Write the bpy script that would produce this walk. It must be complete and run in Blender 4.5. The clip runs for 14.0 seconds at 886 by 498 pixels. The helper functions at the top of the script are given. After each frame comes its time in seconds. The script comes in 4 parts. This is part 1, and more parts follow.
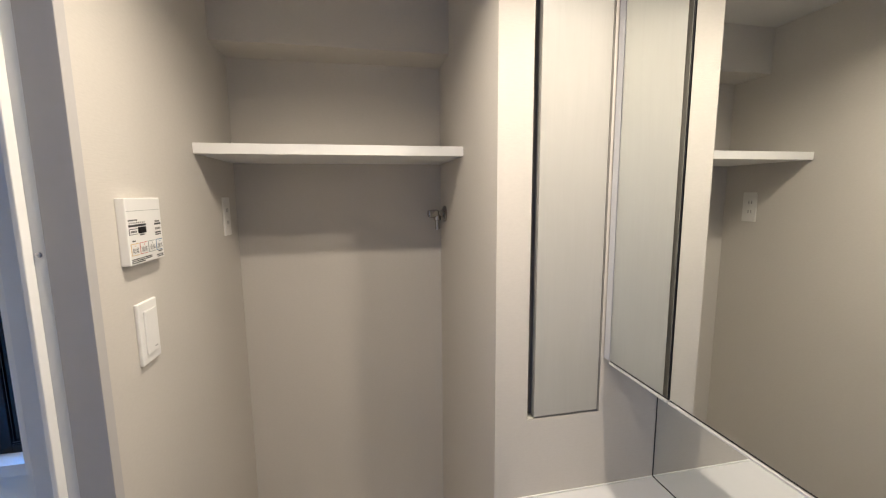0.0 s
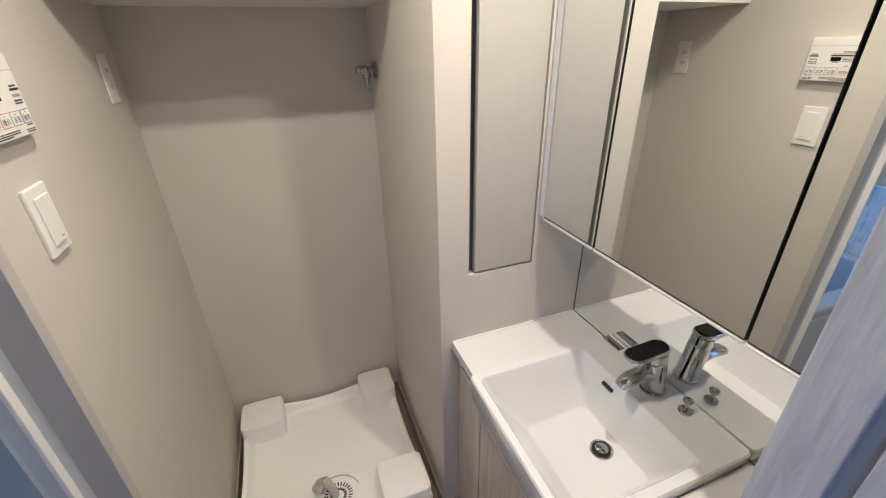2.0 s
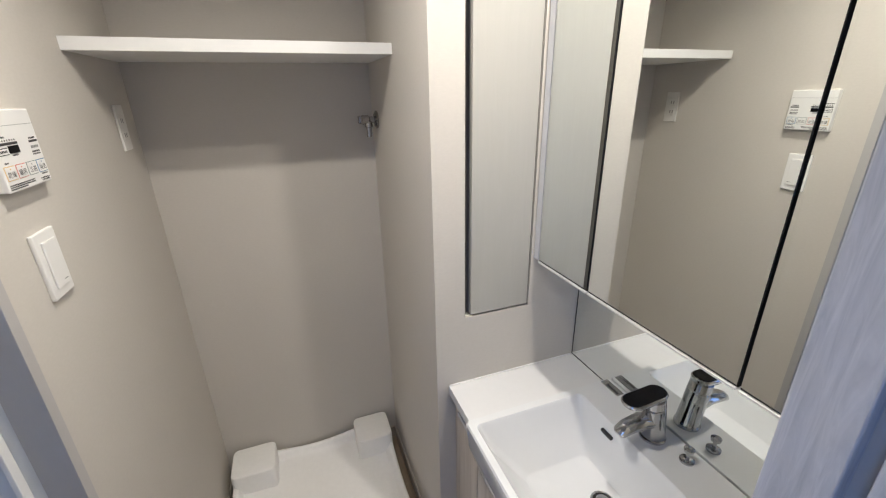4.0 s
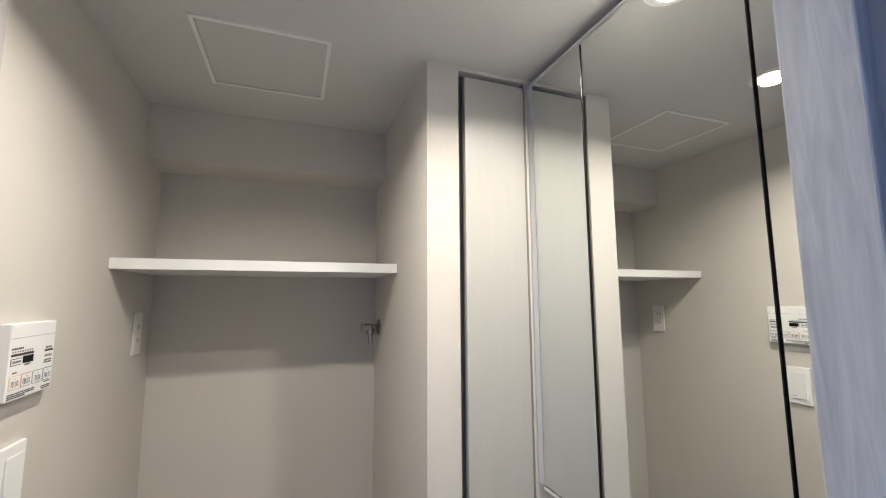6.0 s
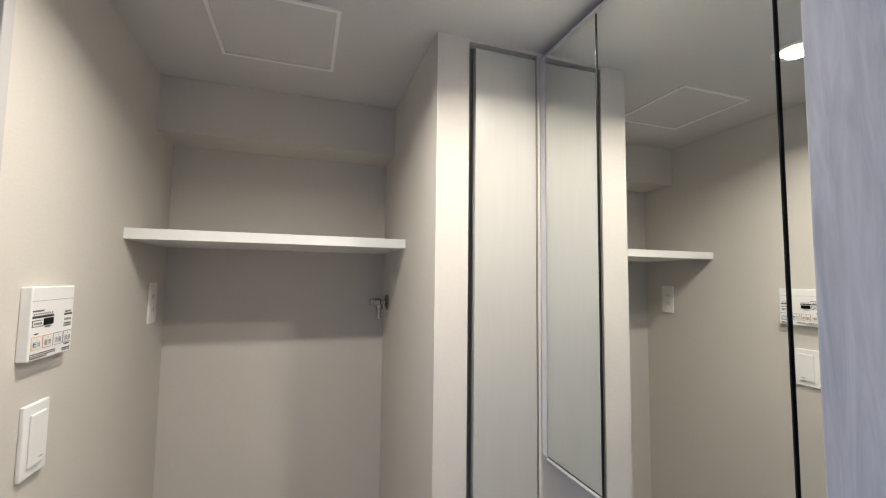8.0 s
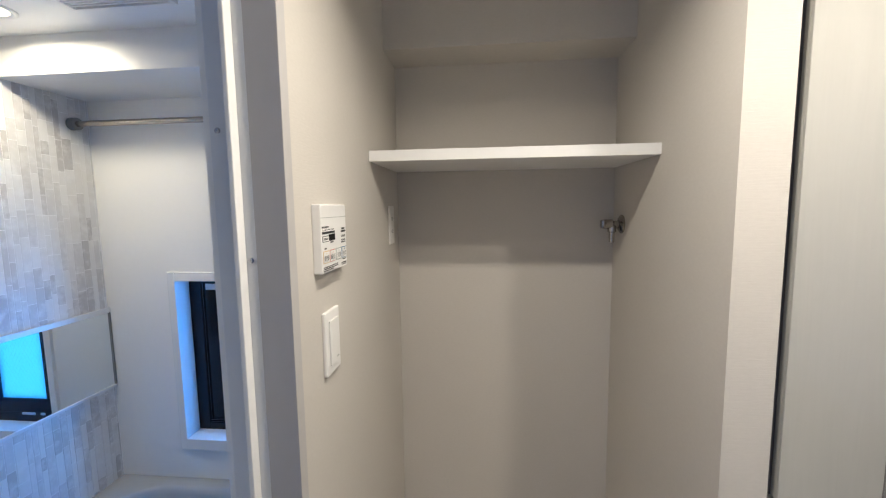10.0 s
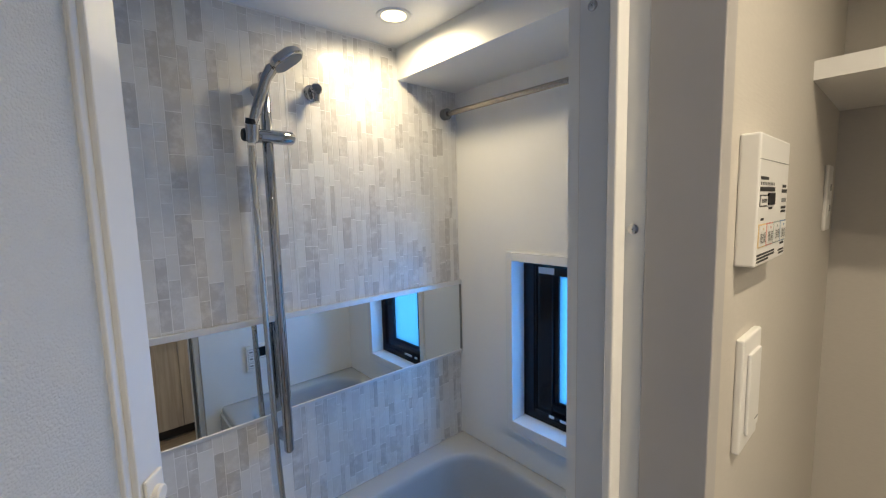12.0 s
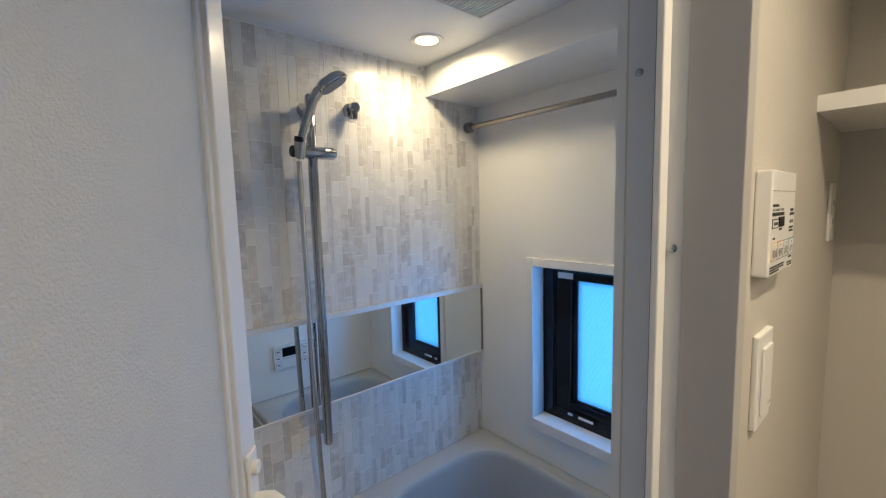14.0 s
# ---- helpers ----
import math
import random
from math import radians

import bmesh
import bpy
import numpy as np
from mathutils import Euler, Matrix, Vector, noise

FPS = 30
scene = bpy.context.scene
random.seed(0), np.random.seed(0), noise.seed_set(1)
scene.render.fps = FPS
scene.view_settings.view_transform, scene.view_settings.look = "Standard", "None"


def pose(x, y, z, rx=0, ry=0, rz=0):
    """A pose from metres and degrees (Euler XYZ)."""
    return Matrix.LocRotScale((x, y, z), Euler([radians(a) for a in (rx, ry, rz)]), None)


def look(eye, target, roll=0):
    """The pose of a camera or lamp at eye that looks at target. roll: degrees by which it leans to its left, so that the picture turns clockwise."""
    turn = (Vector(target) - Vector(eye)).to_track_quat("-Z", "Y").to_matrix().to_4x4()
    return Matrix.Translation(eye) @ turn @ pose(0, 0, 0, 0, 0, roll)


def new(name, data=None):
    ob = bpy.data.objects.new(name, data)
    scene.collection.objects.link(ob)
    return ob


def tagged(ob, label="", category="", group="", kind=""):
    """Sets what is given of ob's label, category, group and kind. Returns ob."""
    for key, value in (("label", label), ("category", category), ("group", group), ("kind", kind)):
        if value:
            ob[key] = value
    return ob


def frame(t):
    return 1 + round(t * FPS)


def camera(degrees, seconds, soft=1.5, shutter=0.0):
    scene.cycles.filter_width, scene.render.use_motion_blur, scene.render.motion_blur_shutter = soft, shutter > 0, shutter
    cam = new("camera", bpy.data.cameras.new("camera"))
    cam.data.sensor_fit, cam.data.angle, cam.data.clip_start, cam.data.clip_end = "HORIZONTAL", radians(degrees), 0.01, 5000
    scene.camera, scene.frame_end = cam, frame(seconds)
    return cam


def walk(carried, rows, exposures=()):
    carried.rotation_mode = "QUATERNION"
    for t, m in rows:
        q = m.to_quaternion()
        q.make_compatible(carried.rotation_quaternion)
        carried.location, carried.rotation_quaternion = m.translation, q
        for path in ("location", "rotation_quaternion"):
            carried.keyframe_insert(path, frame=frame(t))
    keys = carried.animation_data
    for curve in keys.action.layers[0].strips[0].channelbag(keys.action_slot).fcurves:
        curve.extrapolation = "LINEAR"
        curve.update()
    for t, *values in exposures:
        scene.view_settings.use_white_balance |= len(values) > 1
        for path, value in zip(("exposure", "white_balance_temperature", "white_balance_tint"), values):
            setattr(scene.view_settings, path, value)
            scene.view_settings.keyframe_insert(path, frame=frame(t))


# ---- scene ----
cam = camera(95.0, 14.0, soft=1.2)
PATH = [
    (0, (0.415, -0.179, 1.545), (0.813, 1.763, 1.277), -0.5),
    (0.5, (0.41, -0.171, 1.543), (0.987, 1.72, 1.241), -0.7),
    (1, (0.407, -0.16, 1.545), (1.05, 1.676, 1.083), -0.9),
    (1.5, (0.406, -0.16, 1.543), (1.061, 1.607, 0.871), -1.0),
    (2, (0.414, -0.161, 1.54), (1.034, 1.517, 0.647), -1.2),
    (4.5, (0.425, -0.185, 1.563), (1.081, 1.626, 1.022), -1.1),
    (5, (0.424, -0.194, 1.572), (1.106, 1.668, 1.312), -0.9),
    (5.5, (0.425, -0.202, 1.575), (1.113, 1.676, 1.588), -0.6),
    (6, (0.428, -0.21, 1.582), (1.11, 1.656, 1.816), -0.3),
    (6.5, (0.428, -0.217, 1.583), (1.1, 1.633, 1.935), -0.2),
    (7, (0.433, -0.214, 1.58), (1.1, 1.641, 1.918), -0.1),
    (9.5, (0.398, -0.2, 1.541), (0.632, 1.777, 1.346), -0.9),
    (10, (0.291, -0.042, 1.536), (0.096, 1.938, 1.329), -0.8),
    (10.5, (0.207, 0.13, 1.534), (-0.484, 1.995, 1.322), -1.1),
    (11, (0.198, 0.305, 1.524), (-0.903, 1.96, 1.304), -1.5),
    (11.5, (0.142, 0.302, 1.496), (-1.236, 1.734, 1.276), -1.5),
    (12, (0.105, 0.177, 1.486), (-1.395, 1.483, 1.272), -1.5),
    (12.5, (0.133, 0.109, 1.497), (-1.393, 1.384, 1.287), -1.4),
    (13, (0.13, 0.076, 1.511), (-1.395, 1.354, 1.305), -1.5),
    (13.5, (0.121, 0.055, 1.516), (-1.398, 1.34, 1.311), -1.4),
    (14, (0.122, 0.059, 1.51), (-1.392, 1.35, 1.31), -1.5),
]
walk(cam, [(t, look(eye, target, roll)) for t, eye, target, roll in PATH],
     [(0, 0.0, 6300, 9), (2.2, 0.1, 6250, 9), (4.3, 0.07, 5750, 7), (6.5, 0.0, 5800, 7), (9.5, 0.0, 5850, 7), (10.2, -0.05, 6050, 7), (11.0, -0.25, 6450, 7), (12.0, -0.3, 7000, 5), (14.0, -0.38, 7250, 5)])

# ---- world and lights ----
world = bpy.data.worlds.new("sky")
scene.world = world
world.use_nodes = True
_wn = world.node_tree.nodes
_sky = _wn.new("ShaderNodeTexSky")
_sky.sky_type = "NISHITA"
_sky.sun_disc = False
_sky.sun_elevation = radians(40)
_sky.sun_rotation = radians(200)
world.node_tree.links.new(_sky.outputs[0], _wn["Background"].inputs[0])
_wn["Background"].inputs[1].default_value = 0.08


def lamp(name, at, aim, watts, size, colour, spread=180, size_y=None):
    d = bpy.data.lights.new(name, "AREA")
    d.energy, d.size, d.color, d.spread = watts, size, colour, radians(spread)
    d.shape = "DISK"
    if size_y:
        d.shape, d.size_y = "RECTANGLE", size_y
    ob = new(name, d)
    ob.matrix_world = look(at, aim)
    return ob


WARM = (1.0, 0.86, 0.70)
COOL = (0.42, 0.68, 1.0)
CEIL, BATH_CEIL = 2.168, 2.035
DOWNLIGHTS = [(0.384, 0.458), (0.922, 0.306)]
BATH_LIGHT = (-0.912, 0.897)
for _x, _y in DOWNLIGHTS:
    lamp("downlight_lamp", (_x, _y, CEIL - 0.012), (_x, _y, 0), 7.2, 0.05, WARM, 148)
lamp("bath_lamp", (*BATH_LIGHT, BATH_CEIL - 0.012), (*BATH_LIGHT, 0), 4.2, 0.08, (1.0, 0.84, 0.60), 172)
# sky light in the window behind its frosted pane
lamp("window_daylight", (-0.585, 1.432, 0.992), (-0.585, 0.4, 0.992), 6.4, 0.20, (0.07, 0.34, 1.0), 180, 0.46)
# lamp added in an unseen west wall opening, to light the casing blue
lamp("added_opening_daylight", (-0.12, -0.80, 1.25), (1.0, -0.78, 1.25), 4.3, 0.60, (0.22, 0.42, 1.0), 180, 1.6)
# daylight from the hall behind
lamp("hall_daylight", (0.35, -2.5, 1.5), (0.35, 0, 1.3), 1.7, 0.7, (0.40, 0.56, 1.0), 180, 1.5)


# ---- materials ----
def material(name, colour, rough=0.5, metal=0.0, coat=0.0, grain=None, stain=0.04, bump=0.0, bump_scale=400.0, stretch=(1, 1, 1), spec=0.5, trans=0.0):
    """A Principled material with two scales of variation (stains, grain) and fine relief."""
    m = bpy.data.materials.new(name)
    m.use_nodes = True
    nt = m.node_tree
    n, link = nt.nodes, nt.links.new
    b = n["Principled BSDF"]
    b.inputs["Roughness"].default_value = rough
    b.inputs["Metallic"].default_value = metal
    b.inputs["Coat Weight"].default_value = coat
    b.inputs["Coat Roughness"].default_value = 0.08
    b.inputs["Specular IOR Level"].default_value = spec
    b.inputs["Transmission Weight"].default_value = trans
    tc = n.new("ShaderNodeTexCoord")
    mp = n.new("ShaderNodeMapping")
    mp.inputs["Scale"].default_value = stretch
    link(tc.outputs["Object"], mp.inputs["Vector"])
    big = n.new("ShaderNodeTexNoise")
    big.inputs["Scale"].default_value = 2.3
    big.inputs["Detail"].default_value = 4
    link(tc.outputs["Object"], big.inputs["Vector"])
    fine = n.new("ShaderNodeTexNoise")
    fine.inputs["Scale"].default_value = grain or 60
    fine.inputs["Detail"].default_value = 5
    link(mp.outputs["Vector"], fine.inputs["Vector"])
    mixf = n.new("ShaderNodeMath")
    mixf.operation = "ADD"
    link(big.outputs["Fac"], mixf.inputs[0])
    link(fine.outputs["Fac"], mixf.inputs[1])
    ramp = n.new("ShaderNodeMapRange")
    ramp.inputs["From Min"].default_value = 0.6
    ramp.inputs["From Max"].default_value = 1.4
    ramp.inputs["To Min"].default_value = 1 - stain
    ramp.inputs["To Max"].default_value = 1 + stain
    link(mixf.outputs[0], ramp.inputs["Value"])
    mul = n.new("ShaderNodeVectorMath")
    mul.operation = "SCALE"
    mul.inputs[0].default_value = colour
    link(ramp.outputs["Result"], mul.inputs["Scale"])
    link(mul.outputs["Vector"], b.inputs["Base Color"])
    rr_ = n.new("ShaderNodeMapRange")
    rr_.inputs["To Min"].default_value = max(0.0, rough - 0.05)
    rr_.inputs["To Max"].default_value = min(1.0, rough + 0.05)
    link(big.outputs["Fac"], rr_.inputs["Value"])
    if rough > 0.03:
        link(rr_.outputs["Result"], b.inputs["Roughness"])
    if bump:
        rel = n.new("ShaderNodeTexNoise")
        rel.inputs["Scale"].default_value = bump_scale
        rel.inputs["Detail"].default_value = 3
        link(mp.outputs["Vector"], rel.inputs["Vector"])
        bp = n.new("ShaderNodeBump")
        bp.inputs["Strength"].default_value = bump
        bp.inputs["Distance"].default_value = 0.001
        link(rel.outputs["Fac"], bp.inputs["Height"])
        link(bp.outputs["Normal"], b.inputs["Normal"])
    return m


def wood(name, dark, light, axis="Z", rough=0.45, scale=14.0, along=0.06):
    """Printed wood grain that runs along one axis."""
    m = material(name, light, rough, bump=0.1, bump_scale=120, stretch={"X": (along, 1, 1), "Y": (1, along, 1), "Z": (1, 1, along)}[axis])
    nt = m.node_tree
    n, link = nt.nodes, nt.links.new
    mp = next(k for k in n if k.type == "MAPPING")
    wv = n.new("ShaderNodeTexNoise")
    wv.inputs["Scale"].default_value = scale * 4
    wv.inputs["Detail"].default_value = 7
    wv.inputs["Roughness"].default_value = 0.65
    wv.inputs["Distortion"].default_value = 1.0
    link(mp.outputs["Vector"], wv.inputs["Vector"])
    cr = n.new("ShaderNodeValToRGB")
    cr.color_ramp.elements[0].position, cr.color_ramp.elements[0].color = 0.32, (*dark, 1)
    cr.color_ramp.elements[1].position, cr.color_ramp.elements[1].color = 0.66, (*light, 1)
    link(wv.outputs["Fac"], cr.inputs["Fac"])
    link(cr.outputs["Color"], n["Principled BSDF"].inputs["Base Color"])
    return m


def glow(name, colour, strength):
    m = bpy.data.materials.new(name)
    m.use_nodes = True
    nt = m.node_tree
    nt.nodes.remove(nt.nodes["Principled BSDF"])
    e = nt.nodes.new("ShaderNodeEmission")
    e.inputs[0].default_value = (*colour, 1)
    e.inputs[1].default_value = strength
    nt.links.new(e.outputs[0], nt.nodes["Material Output"].inputs[0])
    return m


def frosted(name, colour, through_colour, share, bump, scale, rough):
    """A translucent sheet with a pebbled, softly glossy face."""
    m = bpy.data.materials.new(name)
    m.use_nodes = True
    nt = m.node_tree
    n, link = nt.nodes, nt.links.new
    b = n["Principled BSDF"]
    b.inputs["Base Color"].default_value = (*colour, 1)
    b.inputs["Roughness"].default_value = rough
    tr = n.new("ShaderNodeBsdfTranslucent")
    tr.inputs[0].default_value = (*through_colour, 1)
    mx = n.new("ShaderNodeMixShader")
    mx.inputs[0].default_value = share
    link(b.outputs[0], mx.inputs[1])
    link(tr.outputs[0], mx.inputs[2])
    tc = n.new("ShaderNodeTexCoord")
    v = n.new("ShaderNodeTexNoise")
    v.inputs["Scale"].default_value = scale
    v.inputs["Detail"].default_value = 2
    link(tc.outputs["Object"], v.inputs["Vector"])
    bp = n.new("ShaderNodeBump")
    bp.inputs["Strength"].default_value = bump
    bp.inputs["Distance"].default_value = 0.002
    link(v.outputs["Fac"], bp.inputs["Height"])
    link(bp.outputs["Normal"], b.inputs["Normal"])
    link(bp.outputs["Normal"], tr.inputs["Normal"])
    link(mx.outputs[0], n["Material Output"].inputs[0])
    return m


def wallpaper_material():
    """Off-white vinyl wallpaper with a woven, horizontally ribbed relief."""
    m = material("wallpaper", (0.57, 0.537, 0.487), 0.75, grain=90, stain=0.035, bump=0.14, bump_scale=420, stretch=(1, 1, 2.4), spec=0.25)
    nt = m.node_tree
    n, link = nt.nodes, nt.links.new
    tc = next(k for k in n if k.type == "TEX_COORD")
    fibre = n.new("ShaderNodeMapping")
    fibre.inputs["Scale"].default_value = (0.09, 0.09, 1)
    link(tc.outputs["Object"], fibre.inputs["Vector"])
    wv = n.new("ShaderNodeTexNoise")
    wv.inputs["Scale"].default_value = 330
    wv.inputs["Detail"].default_value = 2
    link(fibre.outputs["Vector"], wv.inputs["Vector"])
    old = next(k for k in n if k.type == "BUMP")
    b2 = n.new("ShaderNodeBump")
    b2.inputs["Strength"].default_value = 0.24
    b2.inputs["Distance"].default_value = 0.001
    link(wv.outputs["Fac"], b2.inputs["Height"])
    link(old.outputs["Normal"], b2.inputs["Normal"])
    link(b2.outputs["Normal"], n["Principled BSDF"].inputs["Normal"])
    return m


WALLPAPER = wallpaper_material()
CEILING = material("ceiling_paper", (0.58, 0.568, 0.545), 0.85, grain=120, stain=0.03, bump=0.25, bump_scale=350, spec=0.2)
SHELF_WHITE = material("white_laminate", (0.80, 0.785, 0.76), 0.4, stain=0.02)
WINDOW_WHITE = material("window_casing_resin", (0.80, 0.80, 0.79), 0.14, stain=0.02, coat=0.4)
PLASTIC = material("white_plastic", (0.80, 0.79, 0.765), 0.35, stain=0.015)
PLASTIC_WARM = material("ivory_plastic", (0.78, 0.75, 0.69), 0.35, stain=0.015)
FRAME_WHITE = material("white_aluminium", (0.69, 0.705, 0.72), 0.38, stain=0.015, coat=0.2)
CASING = material("casing_sheet", (0.43, 0.415, 0.405), 0.45, stain=0.02)
GREY_DOOR = wood("grey_laminate", (0.412, 0.402, 0.365), (0.430, 0.420, 0.383), "Z", 0.33)
ALUMINIUM = material("brushed_aluminium", (0.74, 0.74, 0.74), 0.42, 0.55, stain=0.03)
GREY_TRIM = material("pale_grey_trim", (0.56, 0.56, 0.58), 0.45, stain=0.02)
NICKEL = material("nickel_plate", (0.42, 0.40, 0.37), 0.16, metal=1.0, stain=0.06)
# dark tone carries the shade of the recess round the slim cabinet door
SHADED_LINING = material("shaded_lining", (0.24, 0.225, 0.205), 0.5, stain=0.05)
OUTLET_IVORY = material("outlet_ivory", (0.74, 0.72, 0.68), 0.4, stain=0.02)
CHROME = material("chrome", (0.46, 0.46, 0.47), 0.03, 1.0, stain=0.01)
BRONZE = material("bronze_rod", (0.40, 0.37, 0.33), 0.25, 1.0, stain=0.02)
STEEL = material("satin_steel", (0.62, 0.60, 0.56), 0.25, 1.0, stain=0.02)
MIRROR = material("mirror_glass", (0.86, 0.88, 0.86), 0.0, 1.0, stain=0.0)
BATH_MIRROR = material("bath_mirror_glass", (0.84, 0.87, 0.86), 0.01, 1.0, stain=0.0)
DARK_METAL = material("dark_anodised_metal", (0.10, 0.105, 0.115), 0.25, 1.0, stain=0.05)
BLACK = material("black_rubber_and_gap_shade", (0.012, 0.012, 0.013), 0.45, stain=0.1)
BLACK_GLOSS = material("black_gloss", (0.006, 0.006, 0.007), 0.12, spec=0.2, stain=0.05)
BLACK_ALU = material("black_aluminium", (0.008, 0.008, 0.010), 0.16, 0.0, spec=0.3, stain=0.1)
CERAMIC = material("white_ceramic", (0.645, 0.655, 0.67), 0.1, stain=0.01, coat=0.5)
COUNTER = material("white_counter", (0.62, 0.62, 0.63), 0.22, stain=0.015)
PAN_WHITE = material("pan_resin", (0.86, 0.845, 0.82), 0.3, stain=0.03)
VANITY_WOOD = wood("pale_woodgrain", (0.40, 0.34, 0.28), (0.56, 0.50, 0.43), "Z", 0.4, 8)
JAMB_WOOD = wood("grey_woodgrain", (0.40, 0.40, 0.415), (0.58, 0.57, 0.57), "Z", 0.5, 26, 0.08)
FLOOR_WOOD = wood("floor_wood", (0.16, 0.12, 0.085), (0.30, 0.235, 0.17), "Y", 0.45, 9)
# kickboard colour, reused to darken the gap above the mirror doors
KICK_AND_GAP_SHADE = material("dark_kickboard_and_gap_shade", (0.03, 0.026, 0.024), 0.5)
BATH_WALL = material("bath_panel_white", (0.82, 0.82, 0.80), 0.22, stain=0.012)
BATH_CEILING = material("bath_ceiling_panel", (0.80, 0.80, 0.785), 0.35, stain=0.012)
BATH_FLOOR = material("bath_floor", (0.58, 0.575, 0.56), 0.6, bump=0.4, bump_scale=160)
TUB = material("tub_resin", (0.47, 0.478, 0.475), 0.14, stain=0.012, coat=0.4)
GROUT = material("grout", (0.86, 0.85, 0.83), 0.3)
SKIRTING = material("skirting_vinyl", (0.34, 0.30, 0.255), 0.45, stain=0.04)
FROST = frosted("frosted_panel", (0.90, 0.91, 0.90), (0.97, 0.97, 0.97), 0.66, 1.0, 300, 0.12)
WIRED = frosted("wired_frosted_glass", (0.30, 0.36, 0.38), (0.30, 0.36, 0.36), 0.95, 0.1, 120, 0.2)
LAMP_GLOW = glow("lamp_disc", (1.0, 0.80, 0.48), 5)
OUTSIDE = glow("daylight_outside", (0.08, 0.46, 1.0), 1.2)
INK = material("dark_ink", (0.03, 0.03, 0.03), 0.6)
GREY_INK = material("grey_ink", (0.22, 0.22, 0.21), 0.6)
RED_INK = material("red_ink", (0.58, 0.24, 0.20), 0.6)
YELLOW_INK = material("yellow_ink", (0.68, 0.50, 0.26), 0.6)
GREEN_INK = material("green_grey_ink", (0.30, 0.34, 0.32), 0.6)
BLUE_INK = material("blue_ink", (0.13, 0.24, 0.38), 0.6)
CLEAR = material("clear_plastic", (0.75, 0.76, 0.72), 0.15, trans=0.7)


# ---- building helpers ----
def box(bm, x0, x1, y0, y1, z0, z1, bevel=0.0, segments=2):
    m = Matrix.Translation(((x0 + x1) / 2, (y0 + y1) / 2, (z0 + z1) / 2)) @ Matrix.Diagonal((x1 - x0, y1 - y0, z1 - z0, 1))
    made = bmesh.ops.create_cube(bm, size=1, matrix=m)["verts"]
    if bevel:
        edges = list({e for v in made for e in v.link_edges})
        bmesh.ops.bevel(bm, geom=edges, offset=bevel, segments=segments, affect="EDGES", profile=0.5)
    return bm


def boxes(*rows, bevel=0.0):
    bm = bmesh.new()
    for r in rows:
        box(bm, *r, bevel=bevel)
    return bm


def rounded(x0, x1, y0, y1, r, z, n=5):
    """A ring: a rectangle with rounded corners at height z."""
    pts = []
    for cx, cy, a0 in ((x1 - r, y1 - r, 0), (x0 + r, y1 - r, 90), (x0 + r, y0 + r, 180), (x1 - r, y0 + r, 270)):
        for k in range(n + 1):
            a = radians(a0 + 90 * k / n)
            pts.append(Vector((cx + r * math.cos(a), cy + r * math.sin(a), z)))
    return pts


def loft(bm, rings, cap_first=True, cap_last=True, turn=None):
    rows = [[bm.verts.new(turn @ p if turn else p) for p in ring] for ring in rings]
    for a, b in zip(rows, rows[1:]):
        for k in range(len(a)):
            j = (k + 1) % len(a)
            bm.faces.new((a[k], a[j], b[j], b[k]))
    if cap_first:
        bm.faces.new(list(reversed(rows[0])))
    if cap_last:
        bm.faces.new(rows[-1])
    return bm


def tube(bm, pts, radii, seg=12, flat=1.0, up=(0, 0, 1)):
    """A round or oval bar along points; flat squeezes it along its own upward direction."""
    pts = [Vector(p) for p in pts]
    if not isinstance(radii, (list, tuple)):
        radii = [radii] * len(pts)
    rings = []
    for k, p in enumerate(pts):
        d = (pts[min(k + 1, len(pts) - 1)] - pts[max(k - 1, 0)]).normalized()
        side = d.cross(Vector(up))
        if side.length < 1e-3:
            side = d.cross(Vector((1, 0, 0)))
        side.normalize()
        top = side.cross(d)
        rings.append([p + radii[k] * (math.cos(a) * side + flat * math.sin(a) * top) for a in (2 * math.pi * i / seg for i in range(seg))])
    return loft(bm, rings)


def disc(bm, at, radius, depth, axis="Z", seg=24, bevel=0.0):
    """A short cylinder that starts at a point and runs depth along an axis."""
    d = Vector({"X": (1, 0, 0), "Y": (0, 1, 0), "Z": (0, 0, 1)}[axis])
    p = Vector(at)
    s = 1 if depth > 0 else -1
    if bevel:
        return tube(bm, [p, p + d * (depth - s * bevel), p + d * depth], [radius, radius, radius - bevel], seg, up=(0.3, 0.5, 0.8))
    return tube(bm, [p, p + d * depth], radius, seg, up=(0.3, 0.5, 0.8))


def mesh_of(name, bm, mat, smooth=None):
    bmesh.ops.recalc_face_normals(bm, faces=bm.faces)
    me = bpy.data.meshes.new(name)
    if smooth:
        for f in bm.faces:
            f.smooth = True
        for e in bm.edges:
            e.smooth = len(e.link_faces) == 2 and e.calc_face_angle(0) < radians(smooth)
    bm.to_mesh(me)
    bm.free()
    me.materials.append(mat)
    return me


BASES = {}


def thing(name, at, label, category, group="", kind="", turn=None):
    """An empty at the base of a thing; its parts hang under it. With turn the parts are given in its own axes."""
    ob = new(name)
    ob.empty_display_size = 0.05
    ob.matrix_world = Matrix.Translation(at) if turn is None else Matrix.Translation(at) @ pose(0, 0, 0, 0, 0, turn)
    BASES[ob.name] = Matrix.Translation(-Vector(at)) if turn is None else Matrix.Identity(4)
    return tagged(ob, label, category, group, kind)


def part(name, bm, mat, parent, label="", smooth=None):
    ob = new(name, mesh_of(name, bm, mat, smooth))
    ob.parent = parent
    ob.matrix_parent_inverse = BASES.get(parent.name, Matrix.Identity(4))
    return tagged(ob, label)


